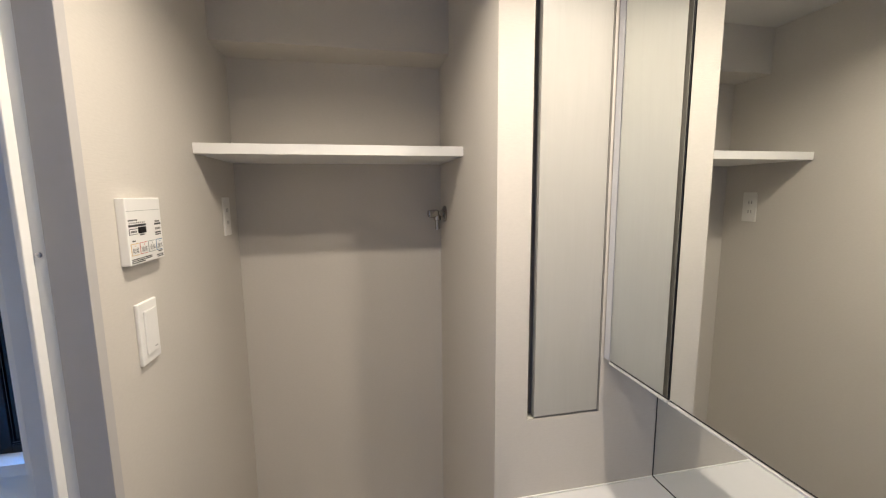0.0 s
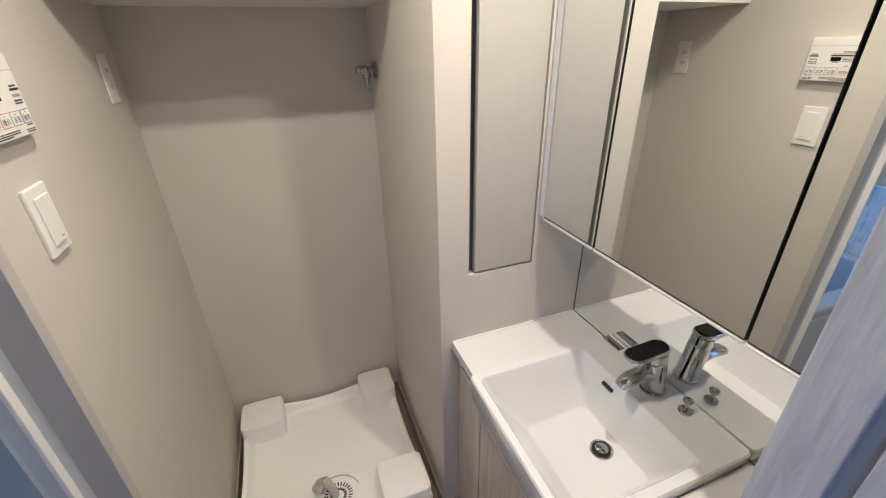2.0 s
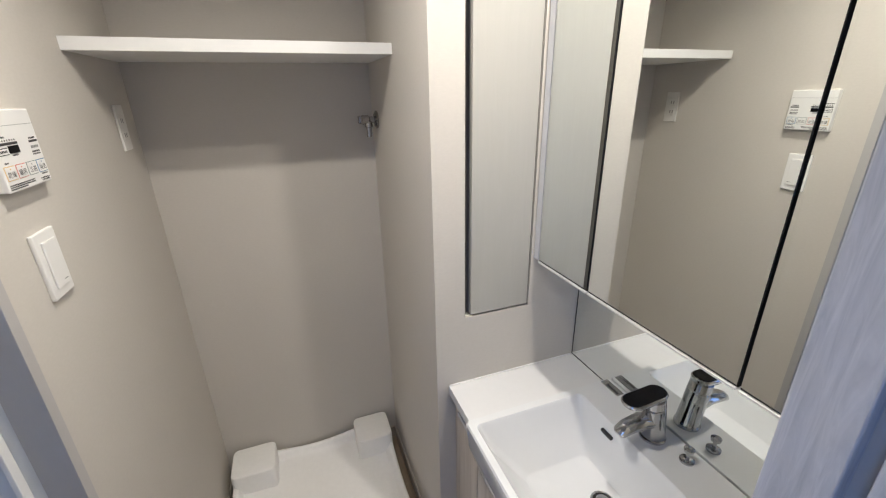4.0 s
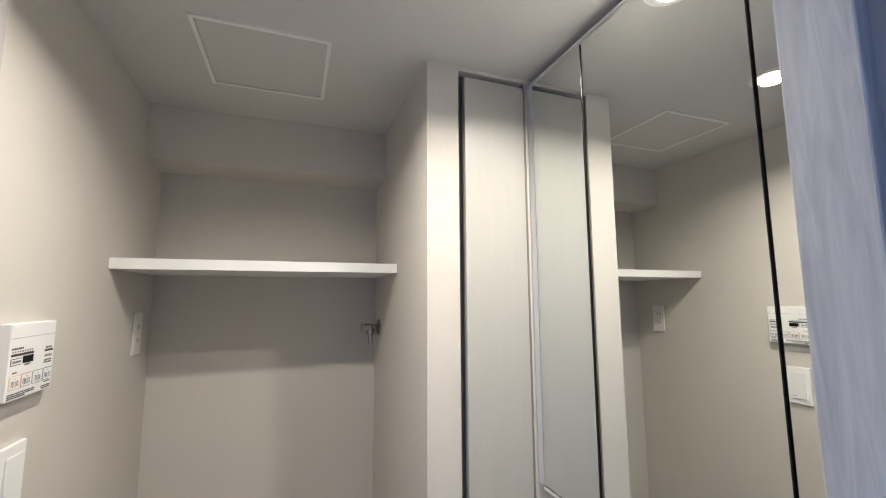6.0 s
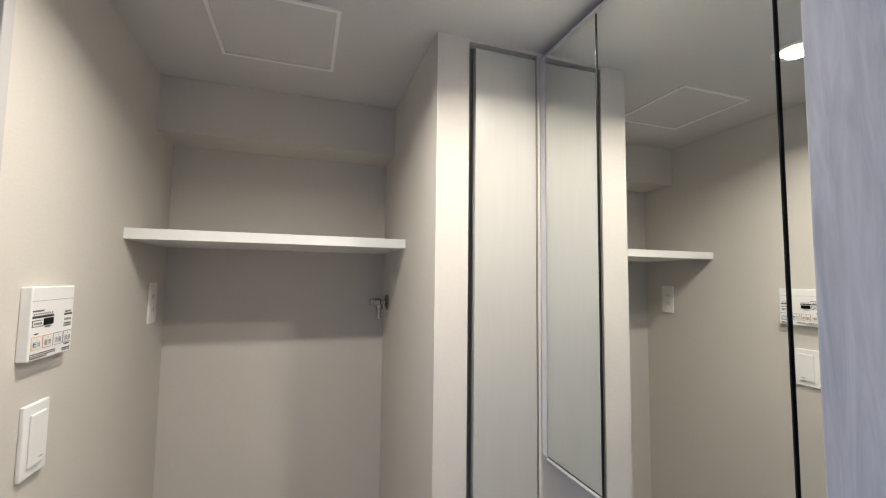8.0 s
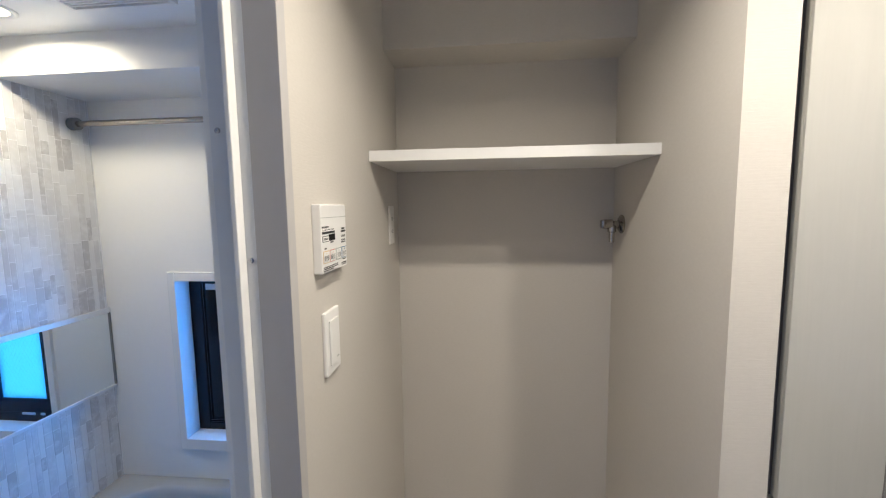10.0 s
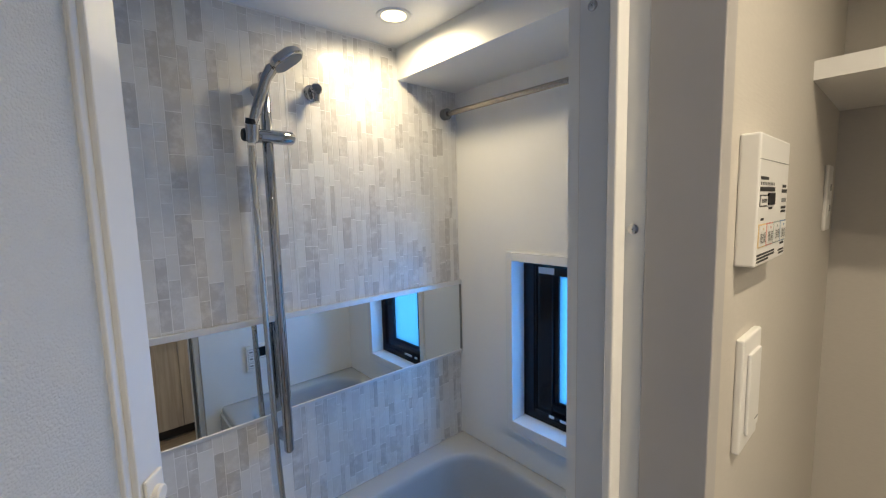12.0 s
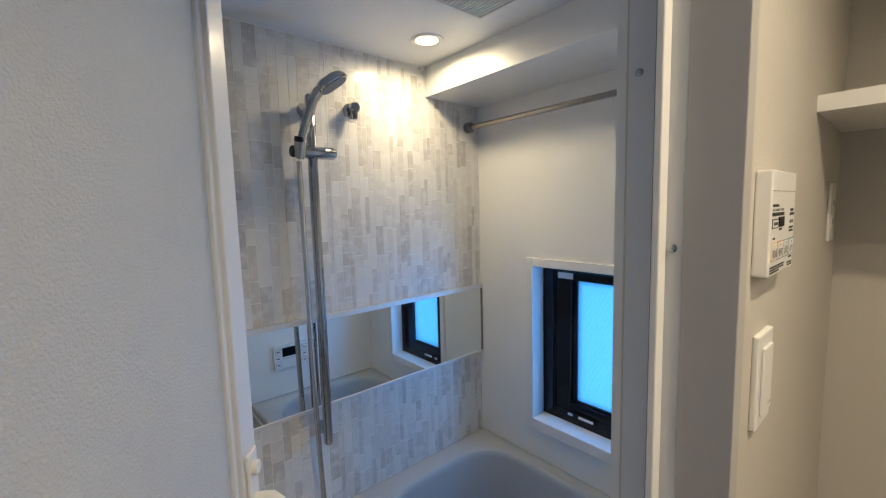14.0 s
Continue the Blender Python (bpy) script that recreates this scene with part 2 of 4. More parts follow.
def solid(name, bm, mat, label, category, kind="", group="", smooth=None):
    return tagged(new(name, mesh_of(name, bm, mat, smooth)), label, category, group, kind)


# ---- structure: washroom ----
S = "structure"
NICHE_W, FACE_Y, BACK_Y = 0.72, 0.698, 1.345
EAST_X, REAR_Y, SIDE_X = 1.19, -1.15, 0.752
DOOR_Y0, DOOR_Y1, DOOR_TOP = -0.165, 0.506, 2.0
solid("floor", boxes((-0.1, 1.3, REAR_Y - 2.5, 1.45, -0.12, 0.0)), FLOOR_WOOD, "grey-brown wood-look vinyl floor of the washroom", "floor", S)
solid("ceiling", boxes((-0.1, 1.3, REAR_Y - 2.5, 1.45, CEIL, CEIL + 0.1)), CEILING, "plain off-white papered washroom ceiling", "ceiling", S)
solid("wall_west", boxes((-0.1, 0, DOOR_Y1 + 0.019, 1.45, 0, CEIL), (-0.1, 0, DOOR_Y0 - 0.02, DOOR_Y1 + 0.02, DOOR_TOP + 0.02, CEIL), (-0.1, 0, -0.45, DOOR_Y0 - 0.02, 0, CEIL), (-0.1, 0, REAR_Y - 2.5, -1.15, 0, CEIL), (-0.1, 0, -1.15, -0.45, 2.1, CEIL)),
      WALLPAPER, "off-white textured wallpaper wall beside the bath door", "wall", S)
solid("wall_north", boxes((0, NICHE_W, BACK_Y, 1.45, 0, CEIL)), WALLPAPER, "off-white wallpapered back wall of the laundry niche", "wall", S)
solid("bulkhead", boxes((0, NICHE_W, 1.187, BACK_Y, 1.998, CEIL)), WALLPAPER, "wallpapered bulkhead along the top of the niche", "bulkhead", S)
# the pier between niche and vanity, with the opening of the slim cabinet
CX0, CX1, CZ0, CZ1 = 0.803, 0.998, 0.990, 2.159
solid("wall_pier", boxes((NICHE_W, CX0, FACE_Y, 1.45, 0, CEIL), (CX1, EAST_X, FACE_Y, 1.45, 0, CEIL), (CX0, CX1, FACE_Y, 1.45, 0, CZ0), (CX0, CX1, FACE_Y, 1.45, CZ1, CEIL), (CX0, CX1, 0.80, 1.45, CZ0, CZ1)),
      WALLPAPER, "off-white wallpapered pier between niche and vanity", "wall", S)
solid("wall_east", boxes((EAST_X, 1.3, -0.05, 1.45, 0, CEIL)), WALLPAPER, "wallpapered wall behind the vanity", "wall", S)
solid("wall_side", boxes((SIDE_X + 0.012, 1.3, REAR_Y - 2.5, -0.05, 0, CEIL)), WALLPAPER, "wallpapered wall beside the entrance", "wall", S)
solid("wall_south", boxes((-0.1, 1.3, REAR_Y - 2.6, REAR_Y - 2.5, 0, CEIL)), WALLPAPER, "plain wall at the end of the hall", "wall", S)

for _n, _r in (("baseboard", (0.0, 0.007, 0.53, BACK_Y, 0.0, 0.06)), ("baseboard", (0.007, NICHE_W - 0.007, BACK_Y - 0.007, BACK_Y, 0.0, 0.06)), ("baseboard", (NICHE_W - 0.007, NICHE_W, FACE_Y, BACK_Y, 0.0, 0.06)), ("baseboard", (NICHE_W - 0.007, 0.80, FACE_Y - 0.007, FACE_Y, 0.0, 0.06))):
    solid(_n, boxes(_r, bevel=0.0015), SKIRTING, "low grey-brown vinyl baseboard along the wall", "baseboard", S)

# entrance casing with pale grey wood grain, a groove and the sliding door behind it
ec = thing("door_2", (SIDE_X, -0.1, 0), "grey wood-grain door casing and sliding door beside the vanity", "door", "", S)
part("casing", boxes((SIDE_X - 0.012, SIDE_X + 0.010, -0.083, -0.040, 0, 2.1), bevel=0.0015), JAMB_WOOD, ec, "pale grey wood-grain casing")
part("groove", boxes((SIDE_X + 0.002, SIDE_X + 0.010, -0.094, -0.083, 0, 2.1)), CASING, ec, "plain grey groove")
part("door_leaf", boxes((SIDE_X - 0.004, SIDE_X + 0.010, -0.86, -0.094, 0, 2.1), bevel=0.001), JAMB_WOOD, ec)

# ---- structure: bathroom ----
TX, WY, BX = -1.113, 1.323, -0.112
solid("bath_floor", boxes((TX - 0.05, -0.1, -0.4, 1.5, -0.12, -0.03)), BATH_FLOOR, "light grey textured bathroom floor", "floor", S)
solid("bath_ceiling", boxes((TX - 0.05, -0.1, -0.4, 1.5, BATH_CEIL, BATH_CEIL + 0.1)), BATH_CEILING, "smooth white bathroom ceiling panel", "ceiling", S)
solid("bath_bulkhead", boxes((TX, BX, 1.043, WY, 1.926, BATH_CEIL), bevel=0.002), BATH_CEILING, "white boxed bulkhead above the bathtub", "bulkhead", S)
WX0, WX1, WZ0, WZ1 = -0.829, -0.384, 0.673, 1.284
solid("bath_wall_north", boxes((TX, WX0, WY, 1.50, -0.03, BATH_CEIL), (WX1, BX, WY, 1.50, -0.03, BATH_CEIL), (WX0, WX1, WY, 1.50, -0.03, WZ0), (WX0, WX1, WY, 1.50, WZ1, BATH_CEIL)),
      BATH_WALL, "smooth white bathroom wall panel around the window", "wall", S)
solid("bath_wall_south", boxes((TX, BX, -0.4, -0.35, -0.03, BATH_CEIL)), BATH_WALL, "smooth white bathroom wall panel", "wall", S)
solid("bath_wall_east", boxes((BX, -0.1, 0.527, 1.50, -0.03, BATH_CEIL), (BX, -0.1, -0.35, DOOR_Y0 - 0.03, -0.03, BATH_CEIL), (BX, -0.1, DOOR_Y0 - 0.03, 0.527, DOOR_TOP + 0.01, BATH_CEIL)),
      BATH_WALL, "smooth white bathroom wall panel with the door", "wall", S)

# bath door: casing, frame and the leaf that stands half open into the bathroom
d1 = thing("door_1", (-0.05, 0.2, 0), "white framed bathroom door with frosted panel, half open", "door", "", S)
CF = 0.019
bm = boxes((-0.030, CF, 0.504, 0.527, 0, DOOR_TOP + 0.025), (-0.030, CF, DOOR_Y0 - 0.02, 0.504, DOOR_TOP, DOOR_TOP + 0.025), (-0.030, CF, DOOR_Y0 - 0.02, DOOR_Y0 + 0.005, 0, DOOR_TOP), bevel=0.001)
part("casing", bm, CASING, d1, "grey-beige door casing")
bm = boxes((-0.089, -0.030, 0.506, 0.526, 0, DOOR_TOP), (-0.089, -0.030, DOOR_Y0 - 0.02, DOOR_Y0 + 0.002, 0, DOOR_TOP), (-0.089, -0.030, DOOR_Y0 + 0.002, 0.506, DOOR_TOP - 0.03, DOOR_TOP), (-0.089, -0.030, DOOR_Y0 + 0.002, 0.506, -0.03, 0.012), bevel=0.0012)
part("door_frame", bm, FRAME_WHITE, d1, "white aluminium frame")
part("stop_strip", boxes((-0.054, -0.046, 0.488, 0.506, 0.012, DOOR_TOP - 0.03), bevel=0.0015), PLASTIC, d1, "white rubber stop strip")
part("seal", boxes((-0.0565, -0.054, 0.494, 0.506, 0.012, DOOR_TOP - 0.03)), GREY_INK, d1, "grey seal")
for sx, sy, sz in ((-0.0395, 0.506, 1.463), (-0.077, 0.506, 1.646)):
    bm = bmesh.new()
    tube(bm, [(sx, sy + 0.001, sz), (sx, sy - 0.0012, sz), (sx, sy - 0.002, sz)], [0.0042, 0.0042, 0.0030], 14)
    box(bm, sx - 0.0022, sx + 0.0022, sy - 0.0024, sy - 0.0019, sz - 0.0005, sz + 0.0005)
    box(bm, sx - 0.0005, sx + 0.0005, sy - 0.0024, sy - 0.0019, sz - 0.0022, sz + 0.0022)
    part("screw", bm, CHROME, d1, "", 40)

# the leaf, in its own axes: hinge at its origin, +y to the free edge, +x the outer face
OPEN = 55
LEAF_W, LEAF_H = 0.605, 1.945
leaf = thing("bath_door_leaf", (-0.066, -0.135, 0.02), "white framed frosted bath door leaf swung inward half open", "door", "", S, turn=OPEN)
bm = boxes((-0.016, 0.016, LEAF_W - 0.052, LEAF_W, 0, LEAF_H), (-0.016, 0.016, 0, 0.052, 0, LEAF_H), (-0.016, 0.016, 0.052, LEAF_W - 0.052, LEAF_H - 0.06, LEAF_H), (-0.016, 0.016, 0.052, LEAF_W - 0.052, 0, 0.12), bevel=0.002)
part("leaf_frame", bm, FRAME_WHITE, leaf)
part("bead", boxes((-0.010, 0.009, LEAF_W - 0.064, LEAF_W - 0.052, 0.12, LEAF_H - 0.06), (-0.010, 0.009, 0.052, 0.064, 0.12, LEAF_H - 0.06), bevel=0.002), FRAME_WHITE, leaf)
part("frosted_panel", boxes((-0.003, 0.003, 0.064, LEAF_W - 0.064, 0.12, LEAF_H - 0.06)), FROST, leaf, "frosted pebbled translucent panel")
lp = part("lock_plate", boxes((0.016, 0.022, LEAF_W - 0.046, LEAF_W - 0.010, 0.955, 1.125), bevel=0.003), PLASTIC_WARM, leaf, "ivory lock plate")
bm = bmesh.new()
disc(bm, (0.022, LEAF_W - 0.028, 1.098), 0.011, 0.008, "X", 20, 0.002)
part("lock_knob", bm, PLASTIC_WARM, lp, "", 40)
bm = bmesh.new()
tube(bm, [(0.020, LEAF_W - 0.028, 1.045), (0.045, LEAF_W - 0.029, 1.047), (0.058, LEAF_W - 0.040, 1.046), (0.062, LEAF_W - 0.075, 1.042), (0.060, LEAF_W - 0.115, 1.036), (0.050, LEAF_W - 0.135, 1.032)], [0.013, 0.012, 0.013, 0.012, 0.010, 0.006], 12, 0.75)
part("lever_handle", bm, PLASTIC_WARM, lp, "ivory curved lever handle", 50)
tb = part("bar_bracket", boxes((0.009, 0.050, LEAF_W - 0.110, LEAF_W - 0.078, 0.935, 0.965), bevel=0.006), PLASTIC, leaf, "white towel bar bracket")
part("bar_bracket", boxes((0.009, 0.050, 0.066, 0.098, 0.935, 0.965), bevel=0.006), PLASTIC, leaf)
bm = bmesh.new()
tube(bm, [(0.040, 0.08, 0.945), (0.040, LEAF_W - 0.09, 0.945)], 0.006, 12)
part("towel_bar", bm, STEEL, leaf, "steel towel bar", 40)

# ---- window ----
w1 = thing("window_1", (-0.6, 1.42, WZ0), "black framed wired frosted bathroom window in white casing", "window", "", S)
CI = 0.004
bm = boxes((-0.853, WX0 + CI, WY - 0.012, WY + 0.061, 0.635, 1.313), (WX1 - CI, -0.360, WY - 0.012, WY + 0.061, 0.635, 1.313), (WX0 + CI, WX1 - CI, WY - 0.012, WY + 0.061, WZ1 - CI, 1.313), (WX0 + CI, WX1 - CI, WY - 0.016, WY + 0.061, 0.635, WZ0 + CI), bevel=0.002)
part("casing", bm, WINDOW_WHITE, w1, "white window casing and sill")
FY = WY + 0.062
bm = boxes((WX0, WX0 + 0.048, FY, FY + 0.06, WZ0, WZ1), (WX1 - 0.030, WX1, FY, FY + 0.06, WZ0, WZ1), (WX0 + 0.048, WX1 - 0.03, FY, FY + 0.06, WZ1 - 0.022, WZ1), (WX0 + 0.048, WX1 - 0.03, FY, FY + 0.06, WZ0, WZ0 + 0.03), bevel=0.002)
part("window_frame", bm, BLACK_ALU, w1)
SX0, SX1, SZ0, SZ1 = WX0 + 0.053, WX1 - 0.034, WZ0 + 0.034, WZ1 - 0.026
bm = boxes((SX0, SX0 + 0.066, FY + 0.012, FY + 0.052, SZ0, SZ1), (SX1 - 0.060, SX1, FY + 0.012, FY + 0.052, SZ0, SZ1), (SX0 + 0.066, SX1 - 0.06, FY + 0.012, FY + 0.052, SZ1 - 0.03, SZ1), (SX0 + 0.066, SX1 - 0.06, FY + 0.012, FY + 0.052, SZ0, SZ0 + 0.045), bevel=0.003)
sash = part("sash", bm, BLACK_ALU, w1)
GX0, GX1, GZ0, GZ1 = SX0 + 0.085, SX1 - 0.060, SZ0 + 0.045, SZ1 - 0.030
part("glazing_bead", boxes((SX0 + 0.066, GX0, FY + 0.022, FY + 0.046, GZ0, GZ1), (GX0, GX1, FY + 0.022, FY + 0.046, GZ0 - 0.001, GZ0 + 0.008), bevel=0.002), BLACK_ALU, sash, "black glazing bead")
for _tz in (WZ0 + 0.0305, WZ0 + 0.0385):
    part("track", boxes((WX0 + 0.048, WX1 - 0.03, FY + 0.002, FY + 0.005, _tz, _tz + 0.003), bevel=0.001), DARK_METAL, w1, "dark metal sill track")
part("side_track", boxes((WX0 + 0.0485, WX0 + 0.0525, FY + 0.006, FY + 0.030, WZ0 + 0.03, WZ1 - 0.022), bevel=0.0015), DARK_METAL, w1, "dark metal side track")
pane = part("pane", boxes((GX0, GX1, FY + 0.030, FY + 0.036, GZ0, GZ1)), WIRED, sash, "wired frosted glass pane")
pane.visible_shadow = False
bm = bmesh.new()
pitch = 0.0175
for s in (1, -1):
    for k in range(-40, 60):
        # wires at 60 degrees, cut to the pane
        pts = []
        for z in (GZ0, GZ1):
            pts.append(((GX0 + k * pitch + s * (z - GZ0) / 1.75), z))
        (xa, za), (xb, zb) = pts
        def cut(xl):
            return za + (xl - xa) * (zb - za) / (xb - xa)
        lo, hi = min(xa, xb), max(xa, xb)
        if hi <= GX0 or lo >= GX1:
            continue
        pa, pb = (xa, za), (xb, zb)
        out = []
        for px, pz in (pa, pb):
            if px < GX0:
                px, pz = GX0, cut(GX0)
            elif px > GX1:
                px, pz = GX1, cut(GX1)
            out.append((px, pz))
        if abs(out[0][1] - out[1][1]) < 0.01:
            continue
        tube(bm, [(out[0][0], FY + 0.0297, out[0][1]), (out[1][0], FY + 0.0297, out[1][1])], 0.0003, 4)
part("wire_mesh", bm, GREY_INK, sash, "fine diagonal wire mesh")
part("sticker", boxes((-0.768, -0.703, FY + 0.0105, FY + 0.0118, SZ1 - 0.026, SZ1 - 0.003)), ALUMINIUM, w1, "silver sticker")
lh = part("latch", boxes((SX0 + 0.065, SX0 + 0.175, FY - 0.004, FY + 0.012, WZ0 + 0.032, WZ0 + 0.046), bevel=0.003), BLACK_ALU, w1, "black operating latch")
part("latch_tip", boxes((SX0 + 0.065, SX0 + 0.085, FY - 0.008, FY - 0.004, WZ0 + 0.034, WZ0 + 0.044), bevel=0.002), ALUMINIUM, lh, "bright metal tip")
part("latch_tip", boxes((SX0 + 0.110, SX0 + 0.170, FY - 0.008, FY - 0.004, WZ0 + 0.034, WZ0 + 0.044), bevel=0.002), ALUMINIUM, lh, "bright metal grip")
bm = bmesh.new()
tube(bm, [(SX1 - 0.03, FY + 0.010, 0.95), (SX1 - 0.03, FY - 0.012, 0.96), (SX1 - 0.03, FY - 0.016, 1.06)], [0.008, 0.008, 0.006], 10)
part("sash_handle", bm, BLACK_ALU, w1, "", 40)
solid("backdrop", boxes((-1.9, 0.7, 2.2, 2.22, -0.4, 2.6)), OUTSIDE, "pale blue daylight beyond the frosted window", "backdrop", S)

# ---- niche: shelf, outlet, tap, pan ----
ws = thing("wall_shelf", (0.36, 1.17, 1.655), "plain white shelf board fixed across the niche", "shelf")
part("board", boxes((0.0, NICHE_W, 1.0015, BACK_Y, 1.655, 1.682)), SHELF_WHITE, ws)
part("edge_band", boxes((0.0, NICHE_W, 1.0, 1.0014, 1.6548, 1.6822)), PLASTIC, ws, "white edge band")

o = thing("wall_outlet", (0, 1.24, 1.42), "ivory double wall outlet plate inside the niche", "outlet")
bm = boxes((0.0, 0.006, 1.192, 1.253, 1.421, 1.541), bevel=0.0025)
part("plate", bm, OUTLET_IVORY, o)
for z in (1.462, 1.500):
    s_ = part("socket", boxes((0.006, 0.0072, 1.202, 1.234, z - 0.016, z + 0.016), bevel=0.0008), OUTLET_IVORY, o)
    part("slot", boxes((0.0072, 0.0076, 1.210, 1.2135, z - 0.006, z + 0.006), (0.0072, 0.0076, 1.222, 1.2255, z - 0.006, z + 0.006)), GREY_INK, s_)

t_ = thing("laundry_tap", (NICHE_W, 1.262, 1.47), "small chrome washing machine tap on the niche wall", "tap")
bm = bmesh.new()
tube(bm, [(NICHE_W, 1.262, 1.475), (NICHE_W - 0.004, 1.262, 1.475), (NICHE_W - 0.009, 1.262, 1.475)], [0.029, 0.029, 0.022], 24)
part("flange", bm, NICKEL, t_, "", 40)
bm = bmesh.new()
tube(bm, [(NICHE_W - 0.006, 1.262, 1.475), (NICHE_W - 0.026, 1.262, 1.475), (NICHE_W - 0.030, 1.262, 1.475), (NICHE_W - 0.052, 1.262, 1.475)], [0.011, 0.011, 0.015, 0.015], 16)
part("body", bm, NICKEL, t_, "", 40)
bm = bmesh.new()
tube(bm, [(NICHE_W - 0.030, 1.262, 1.470), (NICHE_W - 0.030, 1.262, 1.452), (NICHE_W - 0.030, 1.262, 1.450), (NICHE_W - 0.030, 1.262, 1.419)], [0.013, 0.013, 0.009, 0.008], 16)
part("nozzle", bm, NICKEL, t_, "", 40)
part("handle", boxes((NICHE_W - 0.064, NICHE_W - 0.051, 1.247, 1.277, 1.462, 1.489), bevel=0.005), NICKEL, t_, "", 40)

pan = thing("washing_machine_pan", (0.35, 1.015, 0), "white plastic washing machine drain pan on the floor", "drain pan")
PX0, PX1, PY0, PY1 = 0.030, 0.672, 0.692, 1.334


def bowed(g, z, sag, n=12):
    """A ring round the tray, drawn in by g: its sides bow inward and dip between the corners."""
    x0, x1, y0, y1 = PX0 + g, PX1 - g, PY0 + g, PY1 - g
    corners = ((x1, y1), (x0, y1), (x0, y0), (x1, y0))
    pts = []
    for (ax, ay), (bx, by) in zip(corners, corners[1:] + corners[:1]):
        ln = math.hypot(bx - ax, by - ay)
        nx, ny = -(by - ay) / ln, (bx - ax) / ln
        for i in range(n):
            u = i / n
            w = math.sin(math.pi * u) ** 2
            pts.append(Vector((ax + (bx - ax) * u + nx * 0.005 * w, ay + (by - ay) * u + ny * 0.005 * w, z - sag * w)))
    return pts


bm = bmesh.new()
loft(bm, [bowed(0.002, 0, 0), bowed(0, 0.132, 0.026), bowed(0.003, 0.139, 0.028), bowed(0.012, 0.140, 0.028), bowed(0.019, 0.136, 0.028), bowed(0.026, 0.112, 0.014), bowed(0.036, 0.092, 0.002), bowed(0.060, 0.086, 0), bowed(0.24, 0.080, 0)])
part("tray", bm, PAN_WHITE, pan, "", 40)
for x0, x1, y0, y1 in ((PX0, PX0 + 0.165, PY1 - 0.150, PY1), (PX1 - 0.150, PX1, PY1 - 0.150, PY1), (PX1 - 0.165, PX1, PY0, PY0 + 0.16), (PX0, PX0 + 0.165, PY0, PY0 + 0.16)):
    bm = bmesh.new()
    loft(bm, [rounded(x0 - 0.001, x1 + 0.001, y0 - 0.001, y1 + 0.001, 0.022, 0.07), rounded(x0, x1, y0, y1, 0.022, 0.171), rounded(x0 + 0.002, x1 - 0.002, y0 + 0.002, y1 - 0.002, 0.021, 0.1755), rounded(x0 + 0.005, x1 - 0.005, y0 + 0.005, y1 - 0.005, 0.020, 0.177)])
    rb = part("corner_riser", bm, PAN_WHITE, pan, "", 40)
    bm = bmesh.new()
    disc(bm, ((x0 + x1) / 2 + 0.04, (y0 + y1) / 2 + 0.03, 0.1765), 0.005, 0.001, "Z", 12)
    part("dimple", bm, GROUT, rb)
bm = bmesh.new()
loft(bm, [rounded(0.295, 0.425, 0.780, 0.910, 0.0649, 0.078, 8), rounded(0.295, 0.425, 0.780, 0.910, 0.0649, 0.083, 8), rounded(0.301, 0.419, 0.786, 0.904, 0.0589, 0.085, 8), rounded(0.310, 0.410, 0.795, 0.895, 0.0499, 0.083, 8)])
gr = part("drain_cover", bm, PAN_WHITE, pan, "round drain cover", 40)
bm = bmesh.new()
loft(bm, [rounded(0.36 - r, 0.36 + r, 0.845 - r, 0.845 + r, r - 0.0001, z, 9) for r, z in ((0.0825, 0.0802), (0.0825, 0.0822), (0.0800, 0.0822), (0.0800, 0.0802))], False, False)
part("cover_rim", bm, GREY_INK, pan, "thin dark rim round the drain")
for k in range(26):
    a = 2 * math.pi * k / 26
    for r0, r1 in ((0.021, 0.031), (0.037, 0.052)):
        bm = bmesh.new()
        m = Matrix.Translation((0.36, 0.845, 0.0832)) @ pose(0, 0, 0, 0, 0, math.degrees(a))
        box(bm, r0, r1, -0.0024, 0.0024, -0.0005, 0.0006)
        bm.transform(m)
        part("slot", bm, INK, gr)
bm = bmesh.new()
tube(bm, [(0.352, 0.850, 0.083), (0.347, 0.855, 0.110), (0.336, 0.868, 0.130), (0.322, 0.883, 0.138)], [0.014, 0.015, 0.015, 0.016], 16)
part("hose_elbow", bm, material("grey_hose", (0.45, 0.43, 0.38), 0.5), pan, "grey drain hose elbow", 50)
bm = bmesh.new()
tube(bm, [(0.328, 0.877, 0.136), (0.308, 0.887, 0.122), (0.294, 0.883, 0.100)], [0.018, 0.021, 0.024], 12)
part("clear_bag", bm, CLEAR, pan, "clear plastic cover", 50)

# ---- control panel and switch on the west wall ----
PY, PW, PZ, PH = 0.627, 0.127, 1.543, 0.121
cp = thing("control_panel", (0, 0.69, 1.42), "white bathroom dryer control panel with dark printed buttons", "control panel")
bm = boxes((0.0, 0.0165, PY, PY + PW, PZ - PH, PZ), bevel=0.002)
part("case", bm, PLASTIC, cp)
XF = 0.0165


def on_panel(bm, u0, u1, v0, v1, depth=0.0003):
    return box(bm, XF - 0.0004, XF + depth, PY + u0 * PW, PY + u1 * PW, PZ - v1 * PH, PZ - v0 * PH)


part("hinge_line", on_panel(bmesh.new(), 0.01, 0.99, 0.190, 0.195), GREY_INK, cp)


def bars(bm, u0, u1, v0, v1, n, gap=0.3):
    """Unreadable lettering as a run of small bars."""
    step = (u1 - u0) / n
    for k in range(n):
        on_panel(bm, u0 + k * step, u0 + (k + 1 - gap) * step, v0, v1)
    return bm


